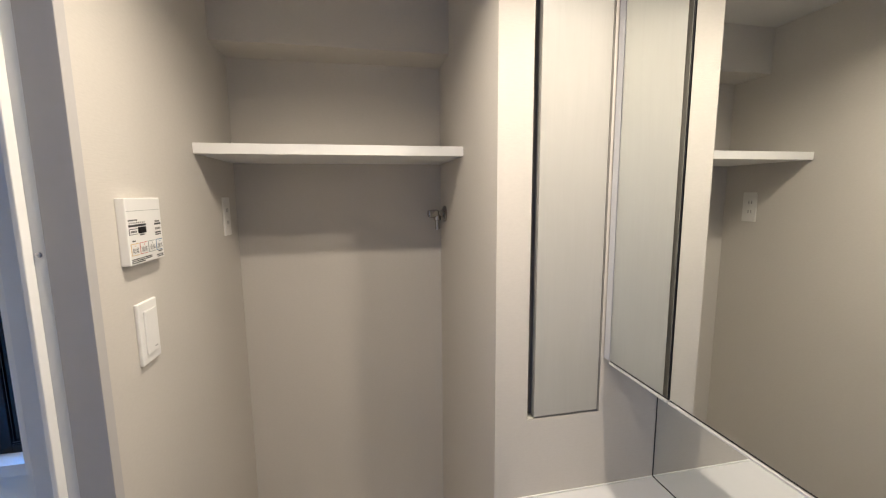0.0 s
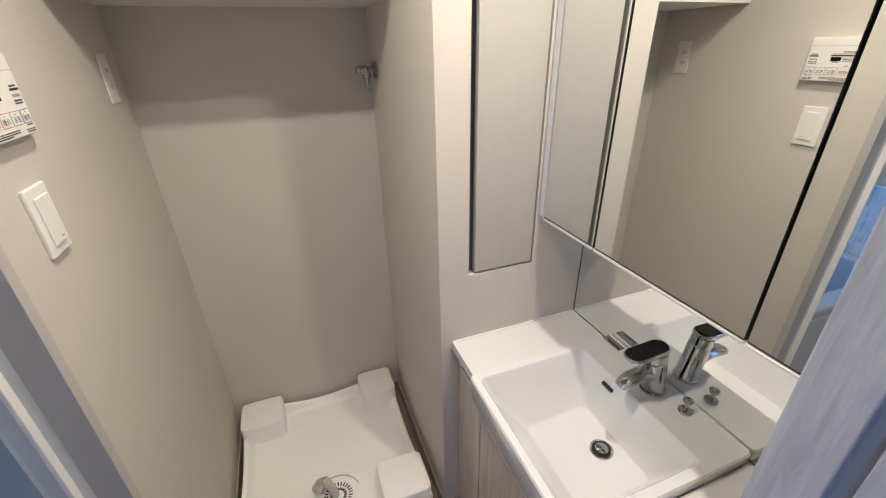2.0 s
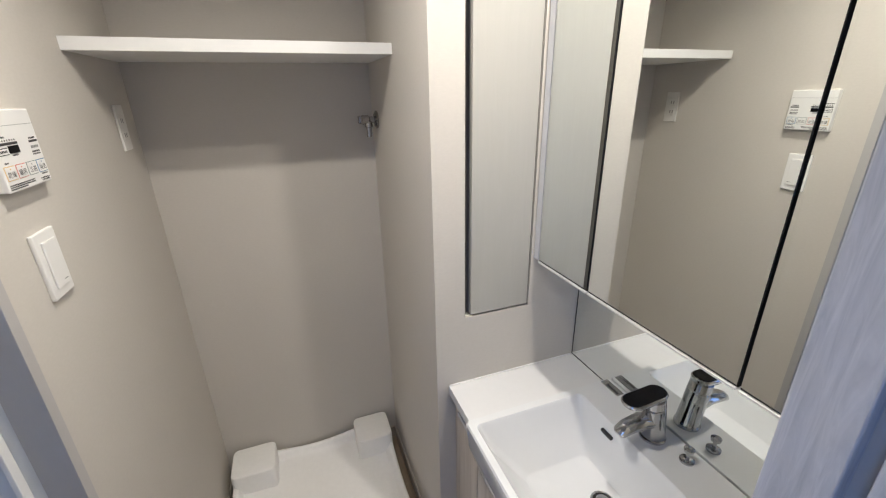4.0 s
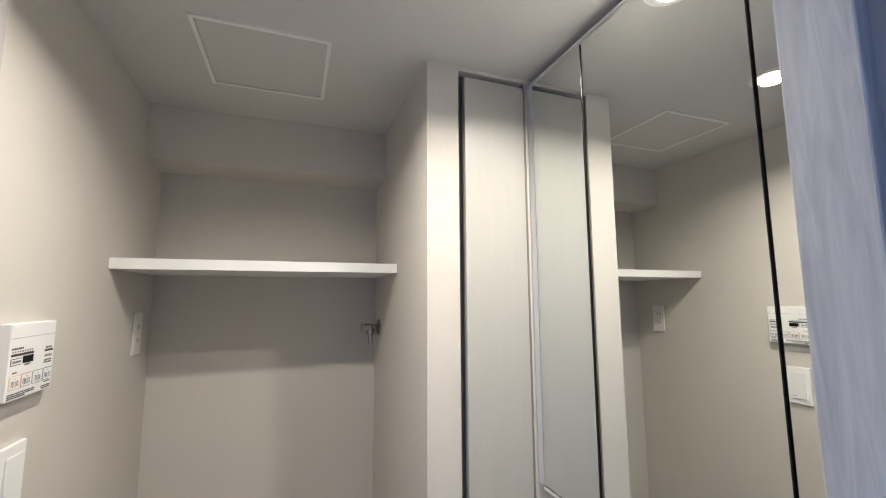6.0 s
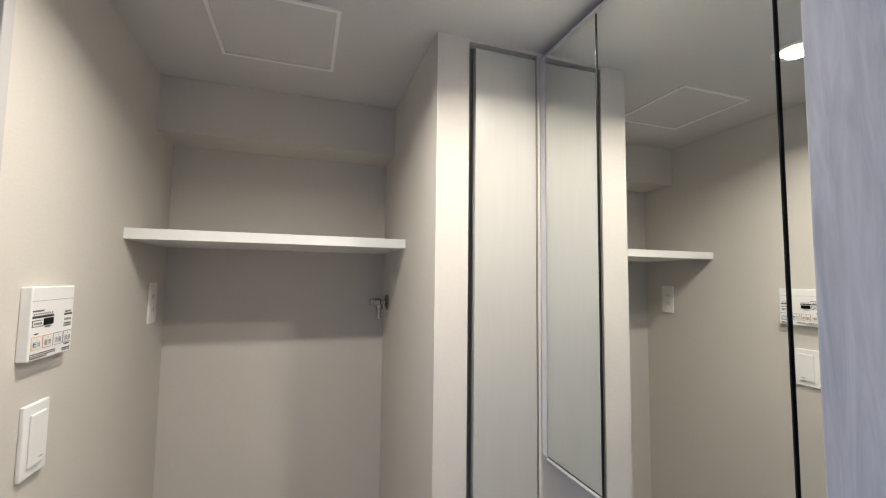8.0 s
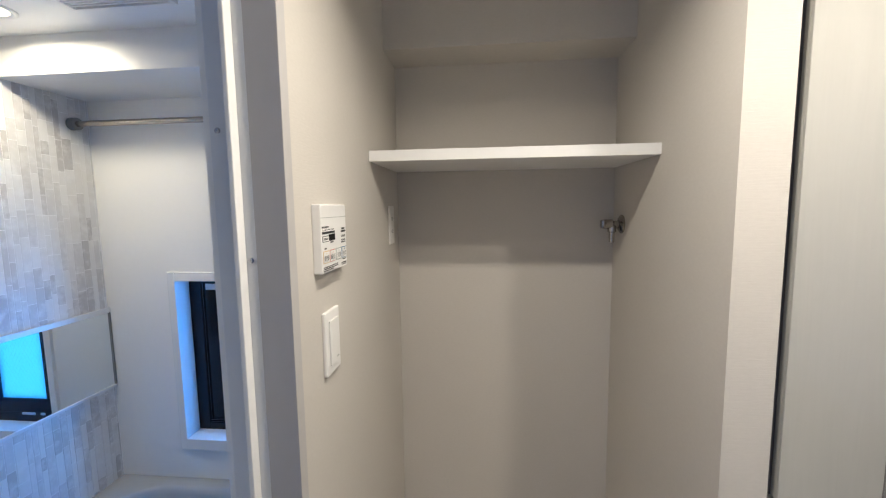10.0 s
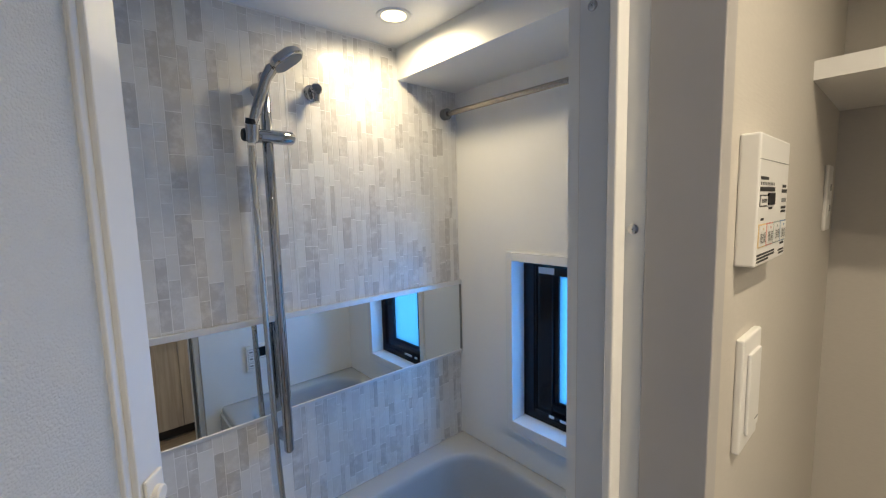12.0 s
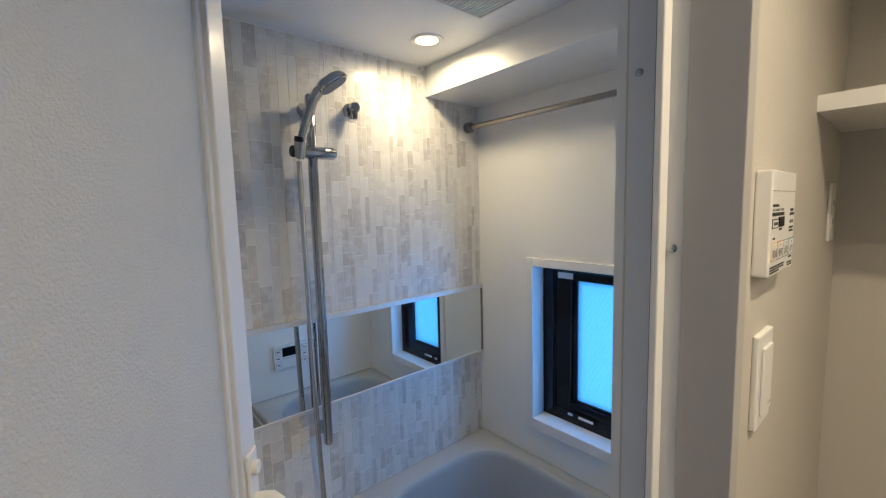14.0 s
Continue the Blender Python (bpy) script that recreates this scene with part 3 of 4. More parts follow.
part("printed_title", bars(bmesh.new(), 0.03, 0.28, 0.318, 0.342, 7), INK, cp)
part("printed_scale", bars(bmesh.new(), 0.05, 0.50, 0.360, 0.382, 9, 0.65), INK, cp)
part("scale_strip", on_panel(bmesh.new(), 0.03, 0.50, 0.395, 0.428), INK, cp)
bt = part("timer_button", on_panel(bmesh.new(), 0.03, 0.255, 0.455, 0.545, 0.0004), INK, cp)
part("button_face", on_panel(bmesh.new(), 0.042, 0.243, 0.465, 0.535, 0.0010), PLASTIC, bt)
part("printed_line", bars(bmesh.new(), 0.06, 0.23, 0.485, 0.515, 6), INK, bt).location.x = 0.0008
part("stop_button", on_panel(bmesh.new(), 0.275, 0.485, 0.440, 0.535, 0.0012), BLACK_GLOSS, cp, "black stop button")
part("printed_line", bars(bmesh.new(), 0.32, 0.44, 0.552, 0.570, 5), INK, cp)
part("printed_line", bars(bmesh.new(), 0.78, 0.93, 0.370, 0.395, 5), INK, cp)
part("printed_strip", on_panel(bmesh.new(), 0.76, 0.96, 0.410, 0.440), INK, cp)
part("printed_line", bars(bmesh.new(), 0.77, 0.95, 0.485, 0.520, 5), GREY_INK, cp)
part("printed_line", bars(bmesh.new(), 0.76, 0.95, 0.553, 0.576, 6), INK, cp)
part("printed_line", bars(bmesh.new(), 0.76, 0.95, 0.588, 0.608, 6), INK, cp)
part("printed_line", bars(bmesh.new(), 0.09, 0.18, 0.632, 0.650, 4), INK, cp)
KEY_ROW = ((0.035, YELLOW_INK, "乾燥"), (0.275, RED_INK, "暖房"), (0.515, GREEN_INK, "涼風"), (0.755, BLUE_INK, "換気"))
for u, ink, word in KEY_ROW:
    rim = part("key_outline", on_panel(bmesh.new(), u, u + 0.212, 0.676, 0.856, 0.0005), ink, cp)
    part("key_face", on_panel(bmesh.new(), u + 0.012, u + 0.200, 0.687, 0.845, 0.0012), PLASTIC, rim)
    part("key_dot", on_panel(bmesh.new(), u + 0.096, u + 0.116, 0.705, 0.722, 0.0015), ink, rim)
    cu = bpy.data.curves.new("lettering", "FONT")
    cu.body, cu.size, cu.align_x = word, 0.0105, "CENTER"
    tx = new("lettering", cu)
    tx.parent = rim
    tx.data.materials.append(INK)
    tx.matrix_basis = Matrix.Translation((XF + 0.0014, PY + (u + 0.106) * PW, PZ - 0.815 * PH)) @ pose(0, 0, 0, 90, 0, 90)
for v0 in (0.905, 0.930, 0.955):
    part("printed_line", bars(bmesh.new(), 0.03, 0.60 if v0 < 0.95 else 0.40, v0, v0 + 0.016, 22), INK, cp)
part("printed_line", bars(bmesh.new(), 0.80, 0.95, 0.868, 0.885, 5), INK, cp)
part("printed_line", bars(bmesh.new(), 0.74, 0.97, 0.925, 0.942, 7), INK, cp)
part("printed_line", bars(bmesh.new(), 0.76, 0.97, 0.952, 0.968, 6), INK, cp)

sw = thing("light_switch", (0, 0.686, 1.226), "white wide rocker light switch on the wallpaper", "switch")
part("plate", boxes((0.0, 0.0075, 0.650, 0.720, 1.226, 1.346), bevel=0.002), PLASTIC, sw)
part("rocker", boxes((0.0075, 0.0112, 0.664, 0.706, 1.243, 1.329), bevel=0.0015), PLASTIC, sw)
part("marking", boxes((0.0112, 0.0114, 0.690, 0.702, 1.252, 1.2535)), GREY_INK, sw)

# ---- slim cabinet in the pier ----
sc = thing("slim_cabinet", (0.9, 0.75, CZ0), "tall slim grey built-in cabinet door in the pier", "cabinet")
for _c in ((CX0, CX0 + 0.0015, FACE_Y + 0.003, 0.725, CZ0, CZ1), (CX1 - 0.003, CX1, FACE_Y + 0.004, 0.725, CZ0, CZ1)):
    part("side_panel", boxes(_c), SHADED_LINING, sc, "cabinet side coloured dark for the shade in the gap")
part("back_panel", boxes((CX0, CX1, 0.7255, 0.80, CZ0, CZ1)), SHADED_LINING, sc, "cabinet inside coloured dark for the shade in the gap")
part("door", boxes((CX0 + 0.0175, CX1 - 0.006, FACE_Y - 0.001, FACE_Y + 0.018, CZ0 + 0.006, CZ1 - 0.014), bevel=0.001), GREY_DOOR, sc, "satin grey laminate door")
part("edge_trim", boxes((CX1 - 0.0050, CX1 - 0.0032, FACE_Y - 0.0005, FACE_Y + 0.016, CZ0 + 0.006, CZ1 - 0.014)), SHADED_LINING, sc, "dark edge strip")

# ---- ceiling hatch and downlights ----
h = thing("ceiling_hatch", (0.345, 0.84, CEIL), "square off-white ceiling access hatch with thin frame", "hatch")
HX0, HX1, HY0, HY1 = 0.200, 0.490, 0.697, 0.987
part("frame", boxes((HX0, HX1, HY0, HY0 + 0.009, CEIL - 0.004, CEIL + 0.001), (HX0, HX1, HY1 - 0.009, HY1, CEIL - 0.004, CEIL + 0.001), (HX0, HX0 + 0.009, HY0 + 0.009, HY1 - 0.009, CEIL - 0.004, CEIL + 0.001), (HX1 - 0.009, HX1, HY0 + 0.009, HY1 - 0.009, CEIL - 0.004, CEIL + 0.001)), SHELF_WHITE, h)
part("lid", boxes((HX0 + 0.011, HX1 - 0.011, HY0 + 0.011, HY1 - 0.011, CEIL - 0.002, CEIL + 0.001)), CEILING, h)


def downlight(x, y, z, group):
    d = thing("downlight", (x, y, z), "small round recessed ceiling downlight, lit warm white", "ceiling light", group)
    bm = bmesh.new()
    prof = [(0.052, 0.0), (0.052, -0.003), (0.049, -0.005), (0.044, -0.005), (0.036, -0.001)]
    rings = [[Vector((x + r * math.cos(a), y + r * math.sin(a), z + dz)) for a in (2 * math.pi * k / 32 for k in range(32))] for r, dz in prof]
    loft(bm, rings, False, False)
    part("trim_ring", bm, PLASTIC, d, "", 40)
    bm = bmesh.new()
    tube(bm, [(x, y, z - 0.0005), (x, y, z - 0.0025)], 0.0362, 32)
    part("diffuser", bm, LAMP_GLOW, d, "glowing diffuser")


for x, y in DOWNLIGHTS:
    downlight(x, y, CEIL, "washroom downlights")
downlight(*BATH_LIGHT, BATH_CEIL, "bathroom downlight")

# ---- vanity ----
VY0, VY1 = -0.046, 0.6975
BY0, BY1, BX0 = 0.128, 0.534, 0.732
RIM_Z = 0.808
v = thing("vanity_cabinet", (0.96, 0.33, 0), "pale wood-grain vanity base cabinet under the basin", "cabinet")
part("body", boxes((0.790, 1.165, VY0, VY1, 0.07, 0.640), (0.790, 0.800, VY0, BY0 - 0.02, 0.640, 0.716), (0.790, 1.165, BY1 + 0.02, VY1, 0.640, 0.750), (0.790, 1.165, VY0, BY0 - 0.02, 0.640, 0.750)), VANITY_WOOD, v)
part("kickboard", boxes((0.815, 1.165, VY0, VY1, 0.0, 0.07)), KICK_AND_GAP_SHADE, v, "dark recessed kickboard")
for y0, y1 in ((0.545, 0.693), (0.128, 0.539), (-0.043, 0.122)):
    dr = part("door", boxes((0.772, 0.790, y0, y1, 0.075, 0.715), bevel=0.0015), VANITY_WOOD, v)
    part("handle", boxes((0.766, 0.7725, y0 + 0.03, y1 - 0.03, 0.700, 0.712), bevel=0.001), ALUMINIUM, dr, "slim metal pull")
# black strips draw the shade between door tops and counter
for ga, gb in ((VY0, BY0), (BY1, VY1)):
    part("top_gap", boxes((0.784, 0.790, ga, gb, 0.716, 0.750)), BLACK, v, "black strip for the shadow gap")

bm = bmesh.new()
outline = [(0.754, VY1), (0.754, BY1 + 0.001), (1.150, BY1 + 0.001), (1.150, BY0 - 0.001), (0.754, BY0 - 0.001), (0.754, VY0), (1.169, VY0), (1.169, VY1)]
low = [bm.verts.new((px, py, 0.752)) for px, py in outline]
slab = bmesh.ops.extrude_face_region(bm, geom=[bm.faces.new(low)])
bmesh.ops.translate(bm, verts=[g for g in slab["geom"] if isinstance(g, bmesh.types.BMVert)], vec=(0, 0, 0.028))
solid("countertop", bm, COUNTER, "glossy white countertop on the vanity cabinet", "countertop")

solid("sealant_bead", boxes((0.757, 1.168, VY1 - 0.004, VY1, 0.780, 0.784), bevel=0.0012), PLASTIC, "thin white sealant bead along the countertop", "trim", S)

b = thing("wash_basin", (0.94, 0.33, 0.70), "white ceramic rectangular wash basin set in the counter", "basin")
bm = bmesh.new()
e_ = 1.169
loft(bm, [rounded(BX0 + 0.03, e_, BY0 + 0.02, BY1 - 0.02, 0.012, 0.655), rounded(BX0 + 0.006, e_, BY0 + 0.002, BY1 - 0.002, 0.012, 0.735), rounded(BX0, e_, BY0, BY1, 0.012, RIM_Z - 0.005), rounded(BX0 + 0.003, e_ - 0.003, BY0 + 0.003, BY1 - 0.003, 0.011, RIM_Z),
          rounded(BX0 + 0.018, e_ - 0.112, BY0 + 0.022, BY1 - 0.022, 0.014, RIM_Z), rounded(BX0 + 0.022, e_ - 0.116, BY0 + 0.026, BY1 - 0.026, 0.016, RIM_Z - 0.005), rounded(BX0 + 0.036, e_ - 0.121, BY0 + 0.036, BY1 - 0.038, 0.018, RIM_Z - 0.045),
          rounded(BX0 + 0.112, e_ - 0.137, BY0 + 0.085, BY1 - 0.092, 0.022, 0.680), rounded(BX0 + 0.117, e_ - 0.140, BY0 + 0.089, BY1 - 0.097, 0.022, 0.6765), rounded(0.958, 1.008, 0.295, 0.345, 0.0249, 0.672)])
part("bowl", bm, CERAMIC, b, "", 32)
DZ = 0.6715
bm = bmesh.new()
loft(bm, [rounded(0.983 - r, 0.983 + r, 0.320 - r, 0.320 + r, r - 0.0001, z, 7) for r, z in ((0.027, DZ), (0.027, DZ + 0.004), (0.0245, DZ + 0.0055), (0.022, DZ + 0.004), (0.022, DZ))], False, False)
dn = part("drain", bm, CHROME, b, "chrome drain ring", 40)
bm = bmesh.new()
disc(bm, (0.983, 0.320, DZ), 0.022, 0.0012)
part("drain_mouth", bm, BLACK, dn, "dark drain mouth")
bm = bmesh.new()
tube(bm, [(0.983, 0.320, DZ + 0.001), (0.983, 0.320, DZ + 0.007), (0.983, 0.320, DZ + 0.010)], [0.0155, 0.0155, 0.010], 24)
part("stopper", bm, CHROME, dn, "", 40)
part("overflow_slot", boxes((1.043, 1.0525, 0.381, 0.415, 0.774, 0.782), bevel=0.001), BLACK, b, "dark overflow slot")

f = thing("basin_tap", (1.115, 0.335, 0.80), "chrome single lever basin tap with dark glossy top", "tap")
FX, FYY = 1.116, 0.334
bm = bmesh.new()
tube(bm, [(FX, FYY, 0.808), (FX, FYY, 0.813), (FX, FYY, 0.815), (FX - 0.007, FYY, 0.858), (FX - 0.014, FYY, 0.900), (FX - 0.0145, FYY, 0.902), (FX - 0.0150, FYY, 0.904), (FX - 0.0155, FYY, 0.906), (FX - 0.018, FYY, 0.924)], [0.029, 0.029, 0.0265, 0.0255, 0.0255, 0.0235, 0.0235, 0.0255, 0.024], 28)
part("body", bm, CHROME, f, "", 30)
bm = bmesh.new()
tube(bm, [(FX - 0.008, FYY, 0.858), (FX - 0.045, FYY, 0.869), (FX - 0.085, FYY, 0.864), (FX - 0.103, FYY, 0.857), (FX - 0.108, FYY, 0.854)], [0.021, 0.021, 0.019, 0.016, 0.011], 18, 0.72)
part("spout", bm, CHROME, f, "", 50)
TIP = Matrix.Translation((FX, FYY, 0.92)) @ pose(0, 0, 0, 0, -3, 0) @ Matrix.Translation((-FX, -FYY, -0.92))
bm = bmesh.new()
loft(bm, [rounded(FX - 0.070, FX + 0.004, FYY - 0.018, FYY + 0.018, 0.0175, 0.922), rounded(FX - 0.101, FX + 0.008, FYY - 0.0235, FYY + 0.0235, 0.0225, 0.932), rounded(FX - 0.103, FX + 0.009, FYY - 0.024, FYY + 0.024, 0.0235, 0.937), rounded(FX - 0.101, FX + 0.007, FYY - 0.022, FYY + 0.022, 0.0215, 0.940)], turn=TIP)
lv = part("lever", bm, CHROME, f, "", 40)
bm = bmesh.new()
loft(bm, [rounded(FX - 0.100, FX + 0.006, FYY - 0.0215, FYY + 0.0215, 0.021, 0.9398), rounded(FX - 0.098, FX + 0.004, FYY - 0.0200, FYY + 0.0200, 0.0195, 0.9416)], turn=TIP)
part("lever_top", bm, BLACK_GLOSS, lv, "glossy dark lever top", 40)

k = thing("drain_knob", (1.13, 0.24, 0.80), "small chrome pop-up drain knob beside the tap", "knob")
bm = bmesh.new()
tube(bm, [(1.130, 0.255, 0.808), (1.130, 0.255, 0.812), (1.130, 0.255, 0.814)], [0.015, 0.015, 0.012], 20)
part("base", bm, CHROME, k, "", 40)
bm = bmesh.new()
tube(bm, [(1.130, 0.255, 0.812), (1.130, 0.255, 0.832), (1.130, 0.255, 0.834), (1.130, 0.255, 0.841), (1.130, 0.255, 0.844)], [0.004, 0.004, 0.010, 0.011, 0.007], 16)
part("grip", bm, CHROME, k, "", 50)

sd = thing("soap_tray", (1.12, 0.47, 0.80), "small chrome and dark inset on the basin deck", "tray")
part("plate", boxes((1.134, 1.157, 0.466, 0.528, 0.8075, 0.811), bevel=0.0015), CHROME, sd)
part("slot", boxes((1.138, 1.1445, 0.470, 0.510, 0.811, 0.8116)), BLACK, sd)

mc = thing("mirror_cabinet", (1.09, 0.32, 1.135), "wall-hung mirror cabinet with three mirrored doors", "mirror cabinet")
MZ0, MZ1 = 1.134, 2.138
part("body", boxes((1.022, 1.165, VY0, 0.694, MZ0 + 0.003, MZ1 + 0.008)), SHELF_WHITE, mc)
# dark solid drawn in place of the shaded gap up to the ceiling
part("top_gap", boxes((1.030, 1.165, VY0, 0.694, MZ1 + 0.008, CEIL - 0.001)), KICK_AND_GAP_SHADE, mc, "dark strip for the shaded gap above the doors")
part("side_strip", boxes((1.004, 1.022, 0.6725, 0.694, MZ0, MZ1), bevel=0.001), GREY_TRIM, mc, "pale grey side strip")
# black box before the white body draws the shade of this gap
part("side_gap", boxes((1.012, 1.0219, 0.668, 0.6725, MZ0, MZ1)), BLACK, mc, "black strip for the shaded gap beside the door")
for y0, y1 in ((0.4765, 0.668), (0.1345, 0.4715), (-0.042, 0.1300)):
    dr = part("door", boxes((1.0045, 1.020, y0, y1, MZ0, MZ1)), BLACK, mc, "dark edged door")
    part("mirror", boxes((1.0030, 1.0043, y0 + 0.0008, y1 - 0.0008, MZ0 + 0.004, MZ1 - 0.001)), MIRROR, dr, "clear mirror face")
    part("bottom_trim", boxes((1.000, 1.0205, y0, y1, MZ0 - 0.005, MZ0 - 0.0005), bevel=0.0008), ALUMINIUM, dr, "aluminium bottom trim")
part("top_trim", boxes((1.000, 1.022, VY0, 0.694, MZ1 + 0.0005, MZ1 + 0.008), bevel=0.001), ALUMINIUM, mc, "aluminium top trim")

sp = thing("splash_mirror", (1.171, 0.32, 0.78), "fixed low mirror behind the basin", "mirror")
part("mirror", boxes((1.1695, 1.1725, VY0, VY1 - 0.002, 0.784, MZ0 + 0.002)), MIRROR, sp)
part("edge", boxes((1.1693, 1.1725, VY0, VY1 - 0.002, 0.7805, 0.784)), BLACK, sp, "dark lower edge")
part("edge", boxes((1.1685, 1.1725, VY1 - 0.002, VY1 - 0.0002, 0.781, MZ0)), BLACK, sp, "dark side edge")
solid("vanity_backboard", boxes((1.1726, EAST_X, VY0, VY1, 0.0, CEIL)), SHELF_WHITE, "white board behind the vanity mirror", "panel", S)

# ---- bathroom things ----
tub = thing("bathtub", (-0.6, 0.96, -0.03), "glossy white resin bathtub with wide rim under the window", "bathtub")
TY0, RIM = 0.600, 0.515
bm = bmesh.new()
loft(bm, [rounded(TX, BX, TY0, WY, 0.004, -0.03, 8), rounded(TX, BX, TY0, WY, 0.004, RIM - 0.012, 8), rounded(TX + 0.002, BX - 0.002, TY0 + 0.004, WY - 0.002, 0.008, RIM - 0.003, 8), rounded(TX + 0.008, BX - 0.008, TY0 + 0.012, WY - 0.008, 0.01, RIM, 8),
          rounded(TX + 0.082, BX - 0.075, TY0 + 0.075, WY - 0.050, 0.165, RIM, 8), rounded(TX + 0.088, BX - 0.081, TY0 + 0.081, WY - 0.056, 0.160, RIM - 0.002, 8), rounded(TX + 0.094, BX - 0.088, TY0 + 0.088, WY - 0.062, 0.155, RIM - 0.010, 8), rounded(TX + 0.098, BX - 0.092, TY0 + 0.092, WY - 0.066, 0.150, RIM - 0.026, 8),
          rounded(TX + 0.110, BX - 0.105, TY0 + 0.102, WY - 0.080, 0.145, RIM - 0.25, 8), rounded(TX + 0.125, BX - 0.125, TY0 + 0.115, WY - 0.095, 0.14, 0.09, 8), rounded(TX + 0.16, BX - 0.18, TY0 + 0.17, WY - 0.15, 0.10, 0.04, 8)])
part("shell", bm, TUB, tub, "", 50)

part("apron", boxes((TX + 0.004, BX - 0.004, TY0 - 0.012, TY0 - 0.0005, -0.03, RIM - 0.03), bevel=0.004), TUB, tub, "white front apron")

m_ = thing("bath_mirror", (TX, 0.78, 0.87), "wide horizontal mirror with aluminium rails on the tiles", "mirror")
part("glass", boxes((TX + 0.0035, TX + 0.008, 0.236, WY - 0.006, 0.882, 1.160)), BATH_MIRROR, m_)
part("rail", boxes((TX + 0.003, TX + 0.013, 0.232, WY - 0.002, 1.160, 1.178), bevel=0.001), ALUMINIUM, m_, "satin aluminium top rail")
part("rail", boxes((TX + 0.003, TX + 0.012, 0.232, WY - 0.002, 0.872, 0.882), bevel=0.001), ALUMINIUM, m_, "satin aluminium bottom rail")
part("end_cap", boxes((TX + 0.003, TX + 0.012, WY - 0.006, WY - 0.002, 0.882, 1.160)), GREY_INK, m_)

rod = thing("drying_rod", (-0.6, 1.257, 1.835), "satin steel drying rod across the bathroom", "rod")
bm = bmesh.new()
tube(bm, [(TX + 0.02, 1.257, 1.835), (BX - 0.02, 1.257, 1.835)], 0.0098, 20)
part("pipe", bm, BRONZE, rod, "", 40)
for x0, x1 in ((TX + 0.003, TX + 0.026), (BX - 0.026, BX - 0.001)):
    bm = bmesh.new()
    tube(bm, [(x0, 1.257, 1.835), (x1, 1.257, 1.835)], 0.021, 20)
    part("socket", bm, GREY_INK if x0 < -0.5 else STEEL, rod, "dark grey end socket", 40)

sh = thing("shower_set", (TX, 0.565, 0.76), "chrome hand shower with hose on a slide bar", "shower")
SBX, SBY = TX + 0.050, 0.568
bm = bmesh.new()
tube(bm, [(SBX, SBY, 0.770), (SBX, SBY, 0.778), (SBX, SBY, 1.846), (SBX, SBY, 1.852)], [0.010, 0.0145, 0.0145, 0.010], 20)
part("slide_bar", bm, CHROME, sh, "", 40)
for z in (0.81, 1.815):
    bm = bmesh.new()
    tube(bm, [(TX + 0.003, SBY, z), (TX + 0.010, SBY, z), (SBX - 0.012, SBY, z), (SBX + 0.005, SBY, z)], [0.022, 0.020, 0.015, 0.014], 18)
    part("wall_mount", bm, CHROME, sh, "", 40)
bm = bmesh.new()
tube(bm, [(SBX + 0.006, SBY - 0.052, 1.684), (SBX + 0.006, SBY - 0.045, 1.684), (SBX + 0.006, SBY + 0.062, 1.684), (SBX + 0.006, SBY + 0.070, 1.684)], [0.014, 0.019, 0.019, 0.014], 18)
sl = part("slider", bm, CHROME, sh, "", 40)
bm = bmesh.new()
tube(bm, [(SBX + 0.022, SBY - 0.046, 1.667), (SBX + 0.030, SBY - 0.046, 1.708)], [0.016, 0.018], 18)
part("holder", bm, CHROME, sl, "", 40)
bm = bmesh.new()
tube(bm, [(SBX + 0.024, SBY - 0.048, 1.660), (SBX + 0.029, SBY - 0.044, 1.712), (SBX + 0.041, SBY - 0.029, 1.766), (SBX + 0.053, SBY - 0.012, 1.822), (SBX + 0.061, SBY + 0.000, 1.846), (SBX + 0.066, SBY + 0.010, 1.856)], [0.010, 0.0115, 0.0135, 0.0140, 0.0155, 0.012], 18)
hd = part("handset", bm, CHROME, sh, "", 50)
bm = bmesh.new()
tube(bm, [(SBX + 0.006, SBY - 0.066, 1.684), (SBX + 0.006, SBY - 0.062, 1.684), (SBX + 0.006, SBY - 0.051, 1.684)], [0.014, 0.017, 0.017], 18)
part("end_ring", bm, BLACK, sl, "black end ring", 40)
bm = bmesh.new()
tube(bm, [(SBX + 0.0255, SBY - 0.0475, 1.708), (SBX + 0.0285, SBY - 0.0455, 1.722)], [0.0150, 0.0150], 18)
part("collar", bm, BLACK, hd, "black collar", 40)
# the head: long axis up and outward, face turned down
_ax, _az = Vector((0.55, 0.645, 0.53)).normalized(), Vector((-0.345, -0.40, 0.85)).normalized()
_ay = _az.cross(_ax).normalized()
_az = _ax.cross(_ay)
HEAD = Matrix.Translation((SBX + 0.074, SBY + 0.020, 1.862)) @ Matrix((_ax, _ay, _az)).transposed().to_4x4() @ Matrix.Scale(0.85, 4)
bm = bmesh.new()
loft(bm, [rounded(-0.006, 0.042, -0.016, 0.016, 0.0155, 0.021), rounded(-0.022, 0.060, -0.026, 0.026, 0.0255, 0.017), rounded(-0.029, 0.072, -0.033, 0.033, 0.0325, 0.009), rounded(-0.032, 0.077, -0.037, 0.037, 0.0365, -0.001), rounded(-0.032, 0.077, -0.037, 0.037, 0.0365, -0.010), rounded(-0.028, 0.073, -0.033, 0.033, 0.0325, -0.014)],
     turn=HEAD)
part("shower_head", bm, CHROME, hd, "", 40)
bm = bmesh.new()
loft(bm, [rounded(-0.025, 0.070, -0.030, 0.030, 0.0295, -0.0135), rounded(-0.024, 0.069, -0.029, 0.029, 0.0285, -0.0155)], turn=HEAD)
